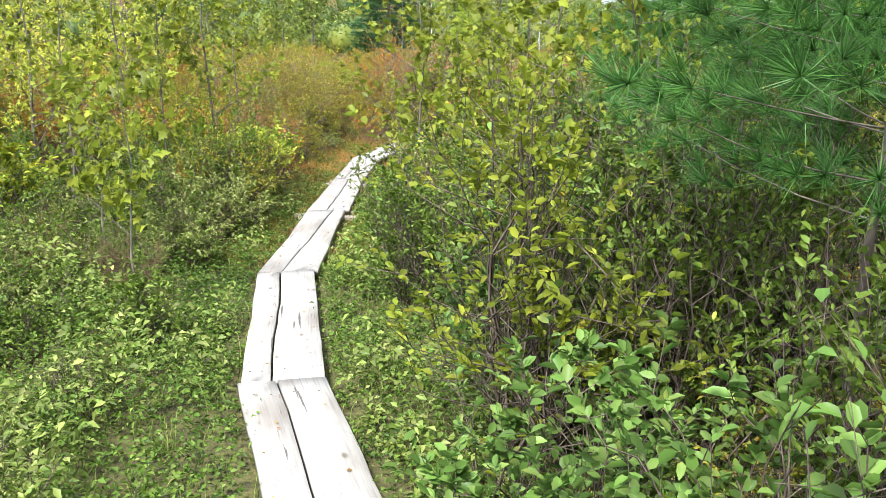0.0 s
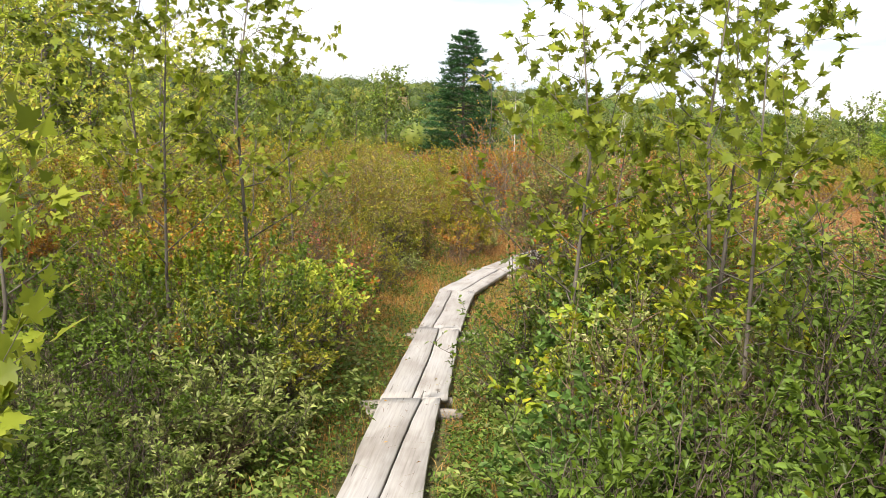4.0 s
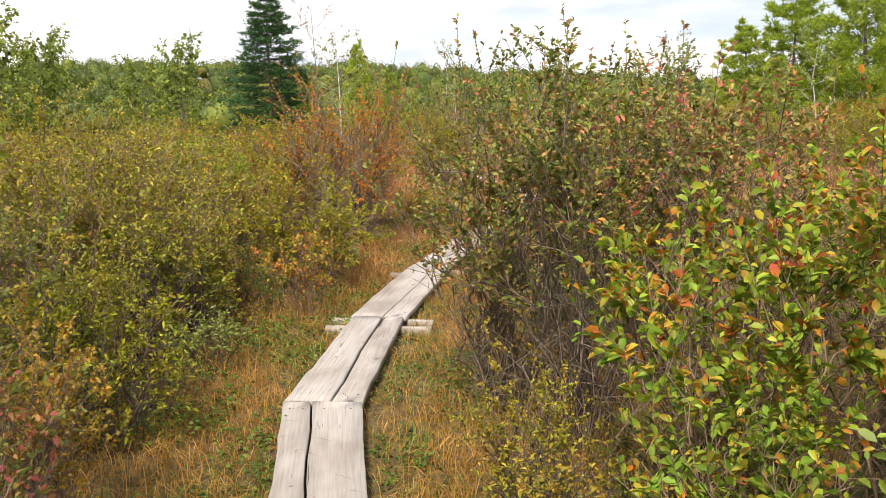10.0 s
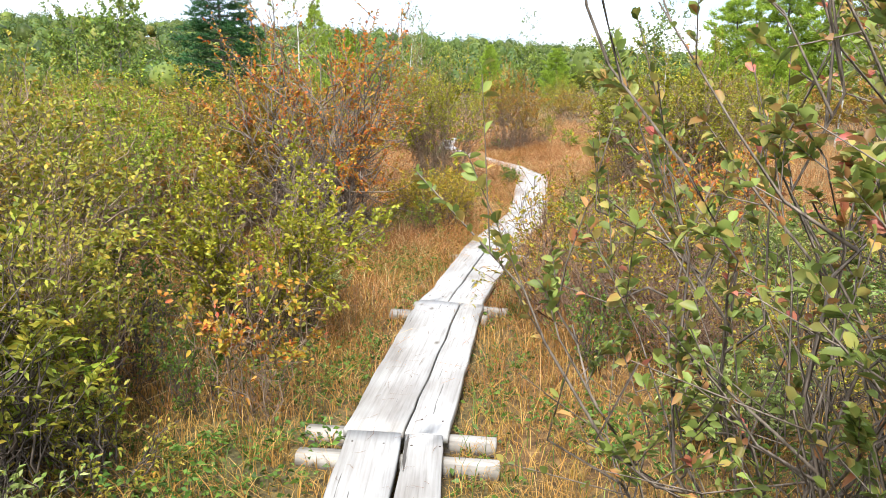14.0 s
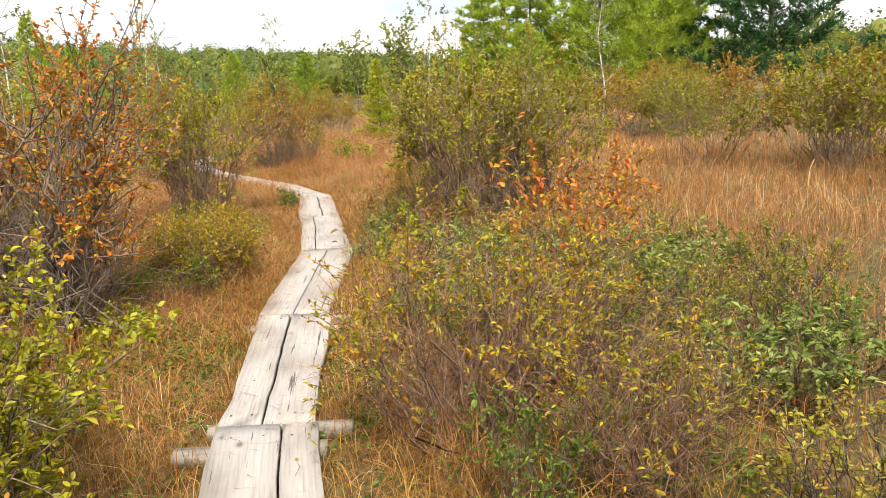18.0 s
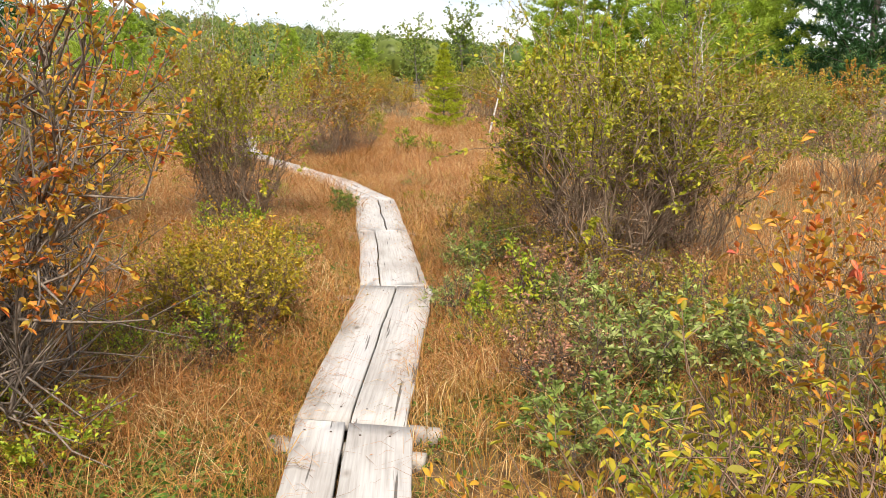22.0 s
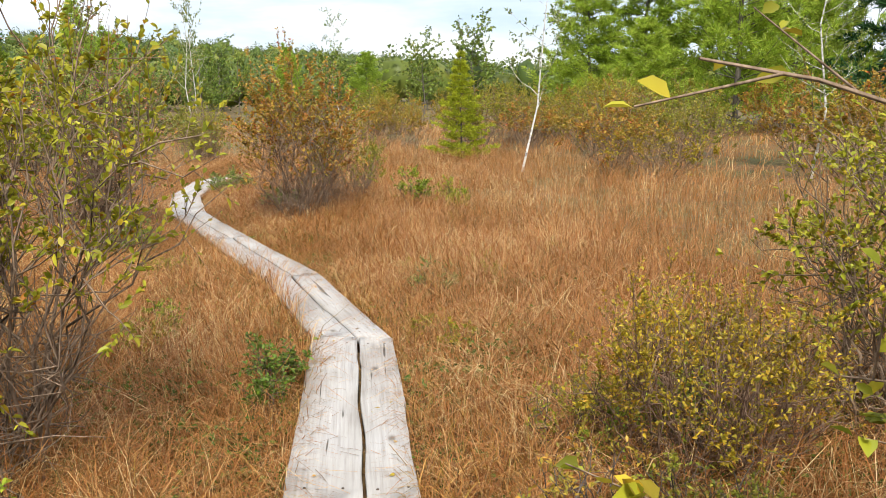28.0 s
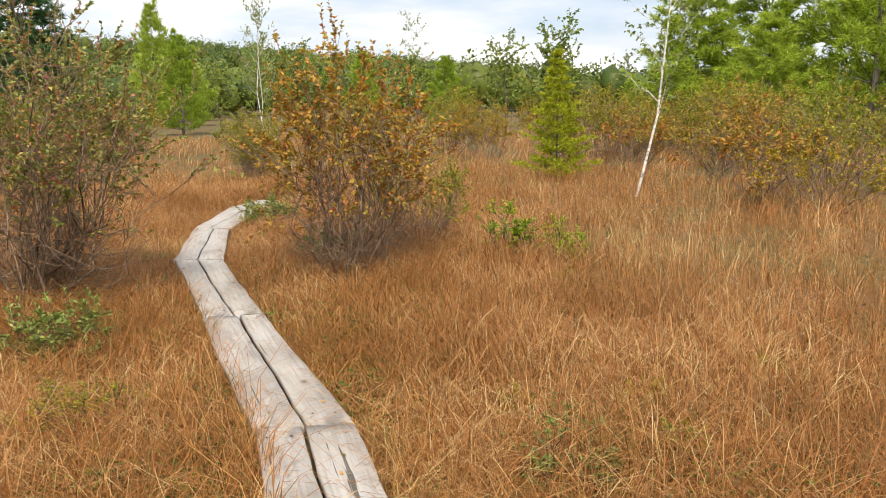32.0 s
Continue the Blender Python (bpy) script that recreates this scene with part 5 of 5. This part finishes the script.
tree("maple_seedling", -0.12, 1.5, 1.8, 0.5)
tree("maple_seedling", -0.75, 2.7, 1.6, 0.5)
tree("maple_seedling", 1.95, 5.0, 2.1, 0.6)
tree("maple_sapling", -0.8, 6.1, 3.2, 0.95)
tree("maple_sapling", -2.6, 8.4, 3.6, 1.1)
tree("maple_sapling", -1.75, 4.4, 2.7, 0.8)
tree("maple_sapling", -1.05, 5.45, 2.9, 0.75)
tree("maple_sapling", -0.95, 8.6, 2.7, 0.7)
tree("maple_sapling", 1.7, 4.7, 2.75, 0.85)
tree("maple_sapling", 2.5, 5.1, 3.1, 0.95)
tree("maple_sapling", 2.9, 6.0, 3.0, 0.9)
tree("maple_sapling", 2.3, 3.5, 2.5, 0.7)
tree("maple_sapling", 2.55, 1.5, 2.7, 0.8)
tree("young_tree", 3.0, 0.9, 2.9, 0.85, leaf="maple")
tree("pine_sapling", 3.15, -1.3, 3.5, 1.15)
tree("pine_sapling", 3.5, 0.8, 3.4, 1.1)
# five more pines, some out of view, added to shade the right hand
tree("pine_sapling", 3.4, -3.4, 4.8, 1.5)
tree("pine_sapling", 4.3, -3.2, 5.2, 1.6)
tree("pine_sapling", 4.3, -1.9, 4.4, 1.4)
tree("pine_sapling", 4.6, 1.0, 4.6, 1.5)
tree("pine_sapling", 4.1, 3.2, 4.0, 1.3)
tree("sparse_sapling", 1.25, 21.6, 3.9, 0.9)
tree("birch", 11.9, 30.5, 4.2, 0.85, lean=(0.0, 0.12))
tree("birch", 14.8, 26.4, 3.7, 0.9)
tree("birch", 30.3, 95.5, 10.0, 2.0)
tree("birch", 9.2, 50.3, 5.2, 0.7)
tree("birch", 11.0, 62.0, 7.0, 1.2)
tree("birch", 2.0, 33.0, 4.6, 1.2)
tree("spruce", 12.3, 33.8, 2.4, 0.8)
tree("dark_fir", -1.2, 77.0, 12.2, 4.3)
tree("leafy_tree", -9.5, 88.0, 8.6, 1.3)
tree("white_pine", 6.8, 88.0, 9.0, 2.2)
tree("white_pine", 7.3, 64.6, 5.0, 1.8)
tree("white_pine", 21.6, 42.1, 5.4, 2.3)
tree("white_pine", 23.8, 41.6, 7.2, 2.8)
tree("white_pine", 25.0, 38.4, 8.6, 3.0)
tree("white_pine", 29.0, 39.5, 9.5, 3.2)
tree("white_pine", 20.5, 37.6, 3.6, 1.7)
tree("white_pine", 32.0, 35.4, 12.0, 4.2, "large dark green pine at the bog edge", leaf="fir")
tree("white_pine", 34.0, 44.0, 11.0, 3.6)
tree("white_pine", 22.5, 67.0, 4.2, 1.8)

# young trees to the left of the first boards
for x, y, h, r, leaf in ((-4.2, 7.0, 3.4, 1.3, "lime"), (-5.5, 9.5, 3.8, 1.5, "lime"), (-3.6, 11.5, 3.2, 1.2, "lime"), (-7.0, 12.5, 4.2, 1.7, "lime"),
                         (-4.8, 15.0, 3.6, 1.4, "lime"), (-8.5, 17.5, 4.6, 1.8, "lime"), (-2.9, 6.3, 2.8, 1.0, "lime")):
    tree("young_tree", x, y, h, r, leaf=leaf)

# edge of the bog: leafy trees in a loose belt
g_belt = np.random.default_rng(77)
for i in range(72):
    az = g_belt.uniform(-62, 62)
    far = g_belt.uniform(36, 62) if az > 10 else g_belt.uniform(58, 100)
    tx, ty = 4 - far * math.sin(radians(az)), 10 + far * math.cos(radians(az))
    th = g_belt.uniform(5.0, 9.0) if az > 18 else g_belt.uniform(3.2, 5.8)
    kind = ("leafy_tree", "leafy_tree", "leafy_tree", "white_pine", "leafy_tree")[int(g_belt.integers(5))] if far > 50 else "leafy_tree"
    tree(kind, tx, ty, th, th * g_belt.uniform(0.3, 0.42))


def far_woods():
    """The wooded slopes beyond the bog: crowns of loose leaf clumps."""
    g = np.random.default_rng(31)
    n = 2900
    az = g.uniform(-76, 56, n)
    r = 95 + 230 * g.uniform(0, 1, n) ** 0.8
    x, y = 5 - r * np.sin(np.radians(az)), 12 + r * np.cos(np.radians(az))
    top, wide = 3.2 + 4.2 * g.beta(1.6, 2.0, n), g.uniform(1.7, 3.2, n)
    k = 120
    u = unit(g.normal(size=(n, k, 3)) + [0, -0.25, 0.2]) * g.uniform(0.78, 1.04, (n, k, 1))
    c = np.stack([x, y, ground_z(x, y) + top * 0.55], -1)[:, None] + u * np.stack([wide, wide, top * 0.5], -1)[:, None]
    p = c.reshape(-1, 3)
    d = g.normal(size=p.shape) + [0, 0, 0.2]
    v, f = leaf_arrays(p, d, g.uniform(0.26, 0.58, len(p)), g.uniform(0.2, 0.46, len(p)), g, "diamond", 0.1)
    # dense inner part of every crown
    ring = np.array([[math.cos(a) * s, math.sin(a) * s, z] for z, s in ((-0.75, 0.6), (-0.1, 0.95), (0.6, 0.7)) for a in np.arange(6) * 1.047] + [[0, 0, -0.9], [0, 0, 0.95]])
    core = ring[None] * g.uniform(0.66, 0.9, (n, len(ring), 1)) * np.stack([wide, wide, top * 0.5], -1)[:, None] + np.stack([x, y, ground_z(x, y) + top * 0.5], -1)[:, None]
    quads = [[6 * b + a, 6 * b + (a + 1) % 6, 6 * b + 6 + (a + 1) % 6, 6 * b + 6 + a] for b in range(2) for a in range(6)]
    caps = [[(a + 1) % 6, a, 18] for a in range(6)] + [[12 + a, 12 + (a + 1) % 6, 19] for a in range(6)]
    first = len(v) + np.arange(n)[:, None, None] * len(ring)
    v = np.r_[v, core.reshape(-1, 3)]
    f = f + [(first + np.array(quads)[None]).reshape(-1, 4), (first + np.array(caps)[None]).reshape(-1, 3)]
    ob = new("far_woods", mesh_of("far_woods", v, f, LEAVES["woods"]))
    tagged(ob, "mixed green woods on the low hill beyond the bog", "woods", kind="stuff")


far_woods()


# ---------------------------------------------------------------- filling shrubs
def inside(poly, x, y):
    poly = np.array(poly)
    a, b = poly, np.roll(poly, -1, 0)
    hit = ((a[:, 1] > y) != (b[:, 1] > y)) & (x < (b[:, 0] - a[:, 0]) * (y - a[:, 1]) / (b[:, 1] - a[:, 1] + 1e-12) + a[:, 0])
    return bool(hit.sum() % 2)


MEADOW_EAST = [(5.9, 20.3), (7.6, 19.9), (7.6, 17.6), (6.8, 15.2), (9.0, 14.0), (10.5, 17.0), (11.3, 24), (12.6, 29), (14.2, 31), (13.5, 36), (11.5, 42), (8, 46), (7.6, 36), (7.9, 31), (7.9, 28), (6.6, 24.5)]
MEADOW_WEST = [(2.2, 15.8), (3.3, 18.5), (4.6, 21), (4.9, 24), (4.7, 30), (5.5, 33), (7, 36), (6.5, 44), (3.5, 44), (3.8, 34), (3.6, 27.5), (3.1, 23), (2.4, 20), (1.7, 17)]
CLEARING = [(1.3, 10.3), (4.6, 10.4), (8.5, 12.6), (8.3, 17), (5.9, 20.6), (2.6, 15.4)]


def fill_shrubs():
    g = np.random.default_rng(12)
    taken = [(o.location.x, o.location.y, 0.5) for o in scene.objects if o.parent is None and o.get("category") in ("shrub",)]
    made = tries = 0
    while made < 330 and tries < 9000:
        tries += 1
        if tries % 2:
            x, y = g.uniform(-5, 7), g.uniform(-3, 20)
        else:
            x, y = (g.uniform(-13, 20), g.uniform(5, 48)) if tries % 4 else (g.uniform(-14, 15), g.uniform(-9, 16))
        near, side = path_gap(x, y)
        big = g.uniform(0.7, 1.15)
        early = y < 6.5
        verge = (1.15 if side < 0 else 0.95) if y < 12 else 1.5
        if near < verge + 0.45 * big or any(inside(p, x, y) for p in (MEADOW_EAST, MEADOW_WEST, CLEARING)):
            continue
        if any((x - a) ** 2 + (y - b) ** 2 < (0.62 * big + 0.3 * c) ** 2 for a, b, c in taken):
            continue
        if x < 0.5 and 6.5 <= y < 22:
            kind = ("olive_shrub", "rusty_shrub", "bright_shrub", "olive_shrub", "blueberry_bush", "rusty_shrub")[int(g.integers(6))]
        elif early:
            kind = ("green_shrub", "green_shrub", "bright_shrub", "leatherleaf", "olive_shrub")[int(g.integers(5))]
        elif y < 16:
            kind = ("leatherleaf", "blueberry_bush", "olive_shrub", "rusty_shrub", "olive_shrub", "bright_shrub", "green_shrub", "bright_shrub")[int(g.integers(8))]
        else:
            kind = ("olive_shrub", "rusty_shrub", "olive_shrub", "vase_shrub", "rusty_shrub")[int(g.integers(5))]
        h0, r0 = SPECIES[kind][1:3]
        cap = np.interp(near, [1.2, 3.0, 6.0, 15.0], [0.9, 1.35, 1.7, 2.2])
        h = min(h0 * g.uniform(0.8, 1.15), cap)
        shrub(kind, x, y, h, min(r0 * big * (1.0 if near < 8 else 1.35), near - 0.55))
        taken.append((x, y, r0 * big))
        made += 1


fill_shrubs()


# ---------------------------------------------------------------- grass and ground cover
def blades(name, x, y, h, lean, width, material, g, label, category, wind=None):
    """Bent grass blades of two segments."""
    n = len(x)
    a = g.uniform(0, 6.283, n) if wind is None else g.normal(wind, 1.1, n)
    out = np.stack([np.cos(a), np.sin(a), np.zeros(n)], -1)
    side = np.stack([-np.sin(a + g.normal(0, 0.8, n)), np.cos(a), np.zeros(n)], -1)
    base = np.stack([x, y, ground_z(x, y) - 0.02], -1)
    h, lean, width = (np.broadcast_to(np.asarray(v, float), (n,))[:, None] for v in (h, lean, width))
    up = np.array([0, 0, 1])
    low = base + out * h * lean * 0.12 + up * h * 0.45
    mid = base + out * h * lean * 0.45 + up * h * np.maximum(0.78 - 0.10 * lean, 0.3)
    tip = base + out * h * lean + up * h * np.maximum(1.0 - 0.42 * lean, 0.12)
    v = np.stack([base - side * width / 2, base + side * width / 2, low + side * width * 0.45, low - side * width * 0.45,
                  mid + side * width * 0.32, mid - side * width * 0.32, tip], 1).reshape(-1, 3)
    i = np.arange(n)[:, None] * 7
    ob = new(name, mesh_of(name, v, [np.concatenate([i + [0, 1, 2, 3], i + [3, 2, 4, 5]]), i + [5, 4, 6]], material))
    return tagged(ob, label, category, kind="stuff")


def clumped(g, n, x0, x1, y0, y1, spread=0.06, per=14):
    """Points in tussocks."""
    c = n // per
    cx, cy = g.uniform(x0, x1, c), g.uniform(y0, y1, c)
    x = np.repeat(cx, per) + g.normal(0, spread, c * per)
    y = np.repeat(cy, per) + g.normal(0, spread, c * per)
    return x, y


def sedge():
    g = np.random.default_rng(41)
    # near band along the late boards
    x, y = clumped(g, 310000, -1, 14, 12.0, 37)
    near, side = path_gap(x, y)
    k = (near > np.where((side < 0) & (y > 20), 0.17, 0.215)) & (g.uniform(size=len(x)) < np.interp(near, [0.3, 2.5, 5, 9], [1.0, 0.85, 0.5, 0.25])) & (g.uniform(size=len(x)) < np.interp(y, [12, 15], [0.35, 1]))
    x, y, near = x[k], y[k], near[k]
    side = path_gap(x, y)[1]
    low = np.where((side < 0) & (y > 20.4) & (y < 26), np.where((y > 21) & (y < 23.6), 1.1, 0.8), 0.5)
    h = g.uniform(0.18, 0.50, len(x)) * (low + (1 - low) * np.interp(near, [0.23, 0.5, 1.2], [0.0, 0.44, 1.0]))
    e = 210000 // 14 * 14
    ey = np.repeat(g.uniform(15.5, 33.5, e // 14), 14) + g.normal(0, 0.07, e)
    ex = np.interp(ey, CENTRE[:, 1], CENTRE[:, 0]) + np.repeat(g.triangular(-3.2, 0, 3.6, e // 14), 14) + g.normal(0, 0.07, e)
    en, es = path_gap(ex, ey)
    k = en > np.where((es < 0) & (ey > 20), 0.17, 0.215)
    x, y, near, h = np.r_[x, ex[k]], np.r_[y, ey[k]], np.r_[near, en[k]], np.r_[h, g.uniform(0.14, 0.46, k.sum()) * np.interp(en[k], [0.23, 0.5, 1.2], [0.5, 0.75, 1.0])]
    blades("sedge_meadow", x, y, h, 0.25 + 1.7 * g.beta(1.6, 1.8, len(x)), 0.0030, SEDGE, g, "rust-brown autumn sedge bent over in tussocks", "grass")
    x, y = clumped(g, 80000, -18, 28, 6, 58, 0.12)
    near, side = path_gap(x, y)
    k = (near > 6) & (g.uniform(size=len(x)) < np.interp(y, [12, 22], [0.03, 1]))
    x, y = x[k], y[k]
    blades("far_sedge", x, y, g.uniform(0.26, 0.48, len(x)), g.uniform(0.5, 1.7, len(x)), 0.008, SEDGE, g, "distant rust-coloured sedge between the shrubs", "grass", wind=0.4)


def verge_grass():
    g = np.random.default_rng(42)
    x, y = clumped(g, 200000, -2.2, 5, 3.0, 19, 0.05, 10)
    near, side = path_gap(x, y)
    k = (near > 0.23) & (g.uniform(size=len(x)) < np.interp(near, [0.3, 1.0, 1.8, 3.0], [1.0, 0.9, 0.5, 0.15])) & (g.uniform(size=len(x)) < np.interp(y, [3, 6, 14, 19], [0.25, 1, 0.8, 0.35]))
    x, y, near = x[k], y[k], near[k]
    blades("golden_grass", x, y, g.uniform(0.06, 0.24, len(x)) * np.interp(near, [0.23, 0.6], [0.6, 1]), g.uniform(0.3, 1.4, len(x)), 0.0035, GOLD_GRASS, g, "golden yellow-green grass along the boards", "grass")
    x, y = clumped(g, 60000, 1.0, 7.0, 15, 25, 0.05, 10)
    near, side = path_gap(x, y)
    k = (near > 0.22) & (g.uniform(size=len(x)) < np.interp(near, [0.3, 0.8, 1.3], [0.9, 0.6, 0.0])) & (g.uniform(size=len(x)) < np.interp(y, [15, 21, 25], [1, 0.9, 0.2]))
    x, y = x[k], y[k]
    blades("verge_grass", x, y, g.uniform(0.1, 0.28, len(x)), g.uniform(0.3, 1.3, len(x)), 0.0038, GOLD_GRASS, g, "olive and golden grass at the edge of the boards", "grass")
    x, y = clumped(g, 30000, -3.5, 5, -5, 12, 0.05, 8)
    near, side = path_gap(x, y)
    k = (near > 0.24) & (g.uniform(size=len(x)) < np.interp(near, [0.3, 2.0, 3.5], [1.0, 0.7, 0.3])) & (g.uniform(size=len(x)) < np.interp(y, [4, 12], [1, 0.2]))
    x, y = x[k], y[k]
    blades("green_grass", x, y, g.uniform(0.08, 0.26, len(x)), g.uniform(0.2, 0.9, len(x)), 0.0045, GREEN_GRASS, g, "fresh green grass among low plants", "grass")


def ground_cover():
    """Low leafy plants: sprigs with small leaves."""
    g = np.random.default_rng(43)

    def sprigs(name, n, box, keep, height, size, label, per=12, leaf="cover"):
        x0, x1, y0, y1 = box
        x, y = g.uniform(x0, x1, n), g.uniform(y0, y1, n)
        near, side = path_gap(x, y)
        k = keep(x, y, near, side)
        x, y, near = x[k], y[k], near[k]
        hh = height * g.uniform(0.35, 1.0, len(x)) * (0.75 + 0.4 * np.sin(x * 3.7 + 1.1 * np.sin(y * 2.9)) * np.sin(y * 4.1 + x)) * np.interp(near, [0.25, 0.7], [0.45, 1.0])
        t = g.uniform(0.2, 1.0, (len(x), per))
        px = x[:, None] + g.normal(0, 0.035, (len(x), per)) * (0.4 + t)
        py = y[:, None] + g.normal(0, 0.035, (len(x), per)) * (0.4 + t)
        pz = (ground_z(x, y))[:, None] + hh[:, None] * t
        p = np.stack([px, py, pz], -1).reshape(-1, 3)
        d = g.normal(0, 1, p.shape) * [1, 1, 0.35] + [0, 0, 0.2]
        s = size * g.uniform(0.6, 1.3, len(p))
        v, f = leaf_arrays(p, d, s, s * 0.5, g)
        tagged(new(name, mesh_of(name, v, f, LEAVES[leaf])), label, "plants", kind="stuff")

    sprigs("low_green_plants", 20000, (-3.5, 4, -5, 8), lambda x, y, n, s: (n > 0.27) & (g.uniform(size=len(x)) < np.interp(n, [1.8, 4.2], [1, 0])) & (g.uniform(size=len(x)) < np.interp(y, [5, 8], [1, 0.4])), 0.44, 0.034,
           "dense low green leafy plants beside the boards")
    sprigs("tall_herbs", 5200, (-3.5, 4, -5, 7), lambda x, y, n, s: (n > 0.36) & (n < 3.4) & (np.sin(x * 2.3 + y * 0.7) * np.sin(y * 1.9 - x) > -0.2), 0.62, 0.052,
           "knee-high grey-green leafy herbs beside the boards", per=20, leaf="sage")
    patch = lambda x, y: np.sin(x * 3.1 + 1.3 * np.sin(y * 1.1)) * np.sin(y * 2.3 + 0.7) > np.where((y > 15) & (y < 21), -0.05, 0.2)  # noqa: E731
    sprigs("trailing_green_plants", 46000, (-1.5, 7, 7, 29), lambda x, y, n, s: (n > 0.25) & (n < 2.7) & (patch(x, y) | (n < 0.55) & (g.uniform(size=len(x)) < 0.35)) & (g.uniform(size=len(x)) < np.interp(y, [7, 10, 13.5, 16, 20, 29], [0.5, 0.75, 0.6, 1, 0.9, 0.2])), 0.22, 0.034,
           "patches of trailing green leaves beside the boards")


sedge()
verge_grass()
ground_cover()


def litter():
    """Straws and small fallen leaves on the planks."""
    g = np.random.default_rng(51)
    top = BOARD_Z + 0.004
    n = 420
    k = g.integers(1, len(CENTRE) - 2, n)
    t = g.uniform(0, 1, (n, 1))
    c = CENTRE[k] * (1 - t) + CENTRE[k + 1] * t
    way = unit(CENTRE[k + 1] - CENTRE[k])
    side = np.stack([way[:, 1], -way[:, 0]], -1)
    c = c + side * g.uniform(-0.19, 0.19, (n, 1))
    a = g.uniform(0, 6.283, n)
    d = np.stack([np.cos(a), np.sin(a)], -1)
    ln = g.uniform(0.03, 0.16, (n, 1))
    w = np.stack([-d[:, 1], d[:, 0]], -1) * 0.0011
    bend = np.stack([-d[:, 1], d[:, 0]], -1) * g.normal(0, 0.012, (n, 1))
    z = np.full((n, 1), top)
    v = np.stack([np.c_[c - d * ln / 2 - w, z], np.c_[c - d * ln / 2 + w, z], np.c_[c + bend + w, z + 0.003], np.c_[c + bend - w, z + 0.003], np.c_[c + d * ln / 2, z]], 1).reshape(-1, 3)
    i = np.arange(n)[:, None] * 5
    tagged(new("fallen_straw", mesh_of("fallen_straw", v, [i + [0, 1, 2, 3], i + [3, 2, 4]], STEM_RED)), "dry straws and twigs fallen on the planks", "litter", kind="stuff")
    n = 130
    k = g.integers(1, len(CENTRE) - 2, n)
    t = g.uniform(0, 1, (n, 1))
    way = unit(CENTRE[k + 1] - CENTRE[k])
    side = np.stack([way[:, 1], -way[:, 0]], -1)
    c = CENTRE[k] * (1 - t) + CENTRE[k + 1] * t + side * g.choice([-1, 1], (n, 1)) * g.uniform(0.08, 0.21, (n, 1))
    a = g.uniform(0, 6.283, n)
    v, f = leaf_arrays(np.c_[c, np.full(n, top + 0.002)], np.c_[np.cos(a), np.sin(a), np.full(n, 0.05)], g.uniform(0.015, 0.035, n), g.uniform(0.008, 0.016, n), g, "diamond", 0.0)
    v[:, 2] = np.clip(v[:, 2], top, top + 0.008)
    tagged(new("fallen_leaves", mesh_of("fallen_leaves", v, f, LEAVES["rust"])), "small brown leaves fallen on the planks", "litter", kind="stuff")


litter()
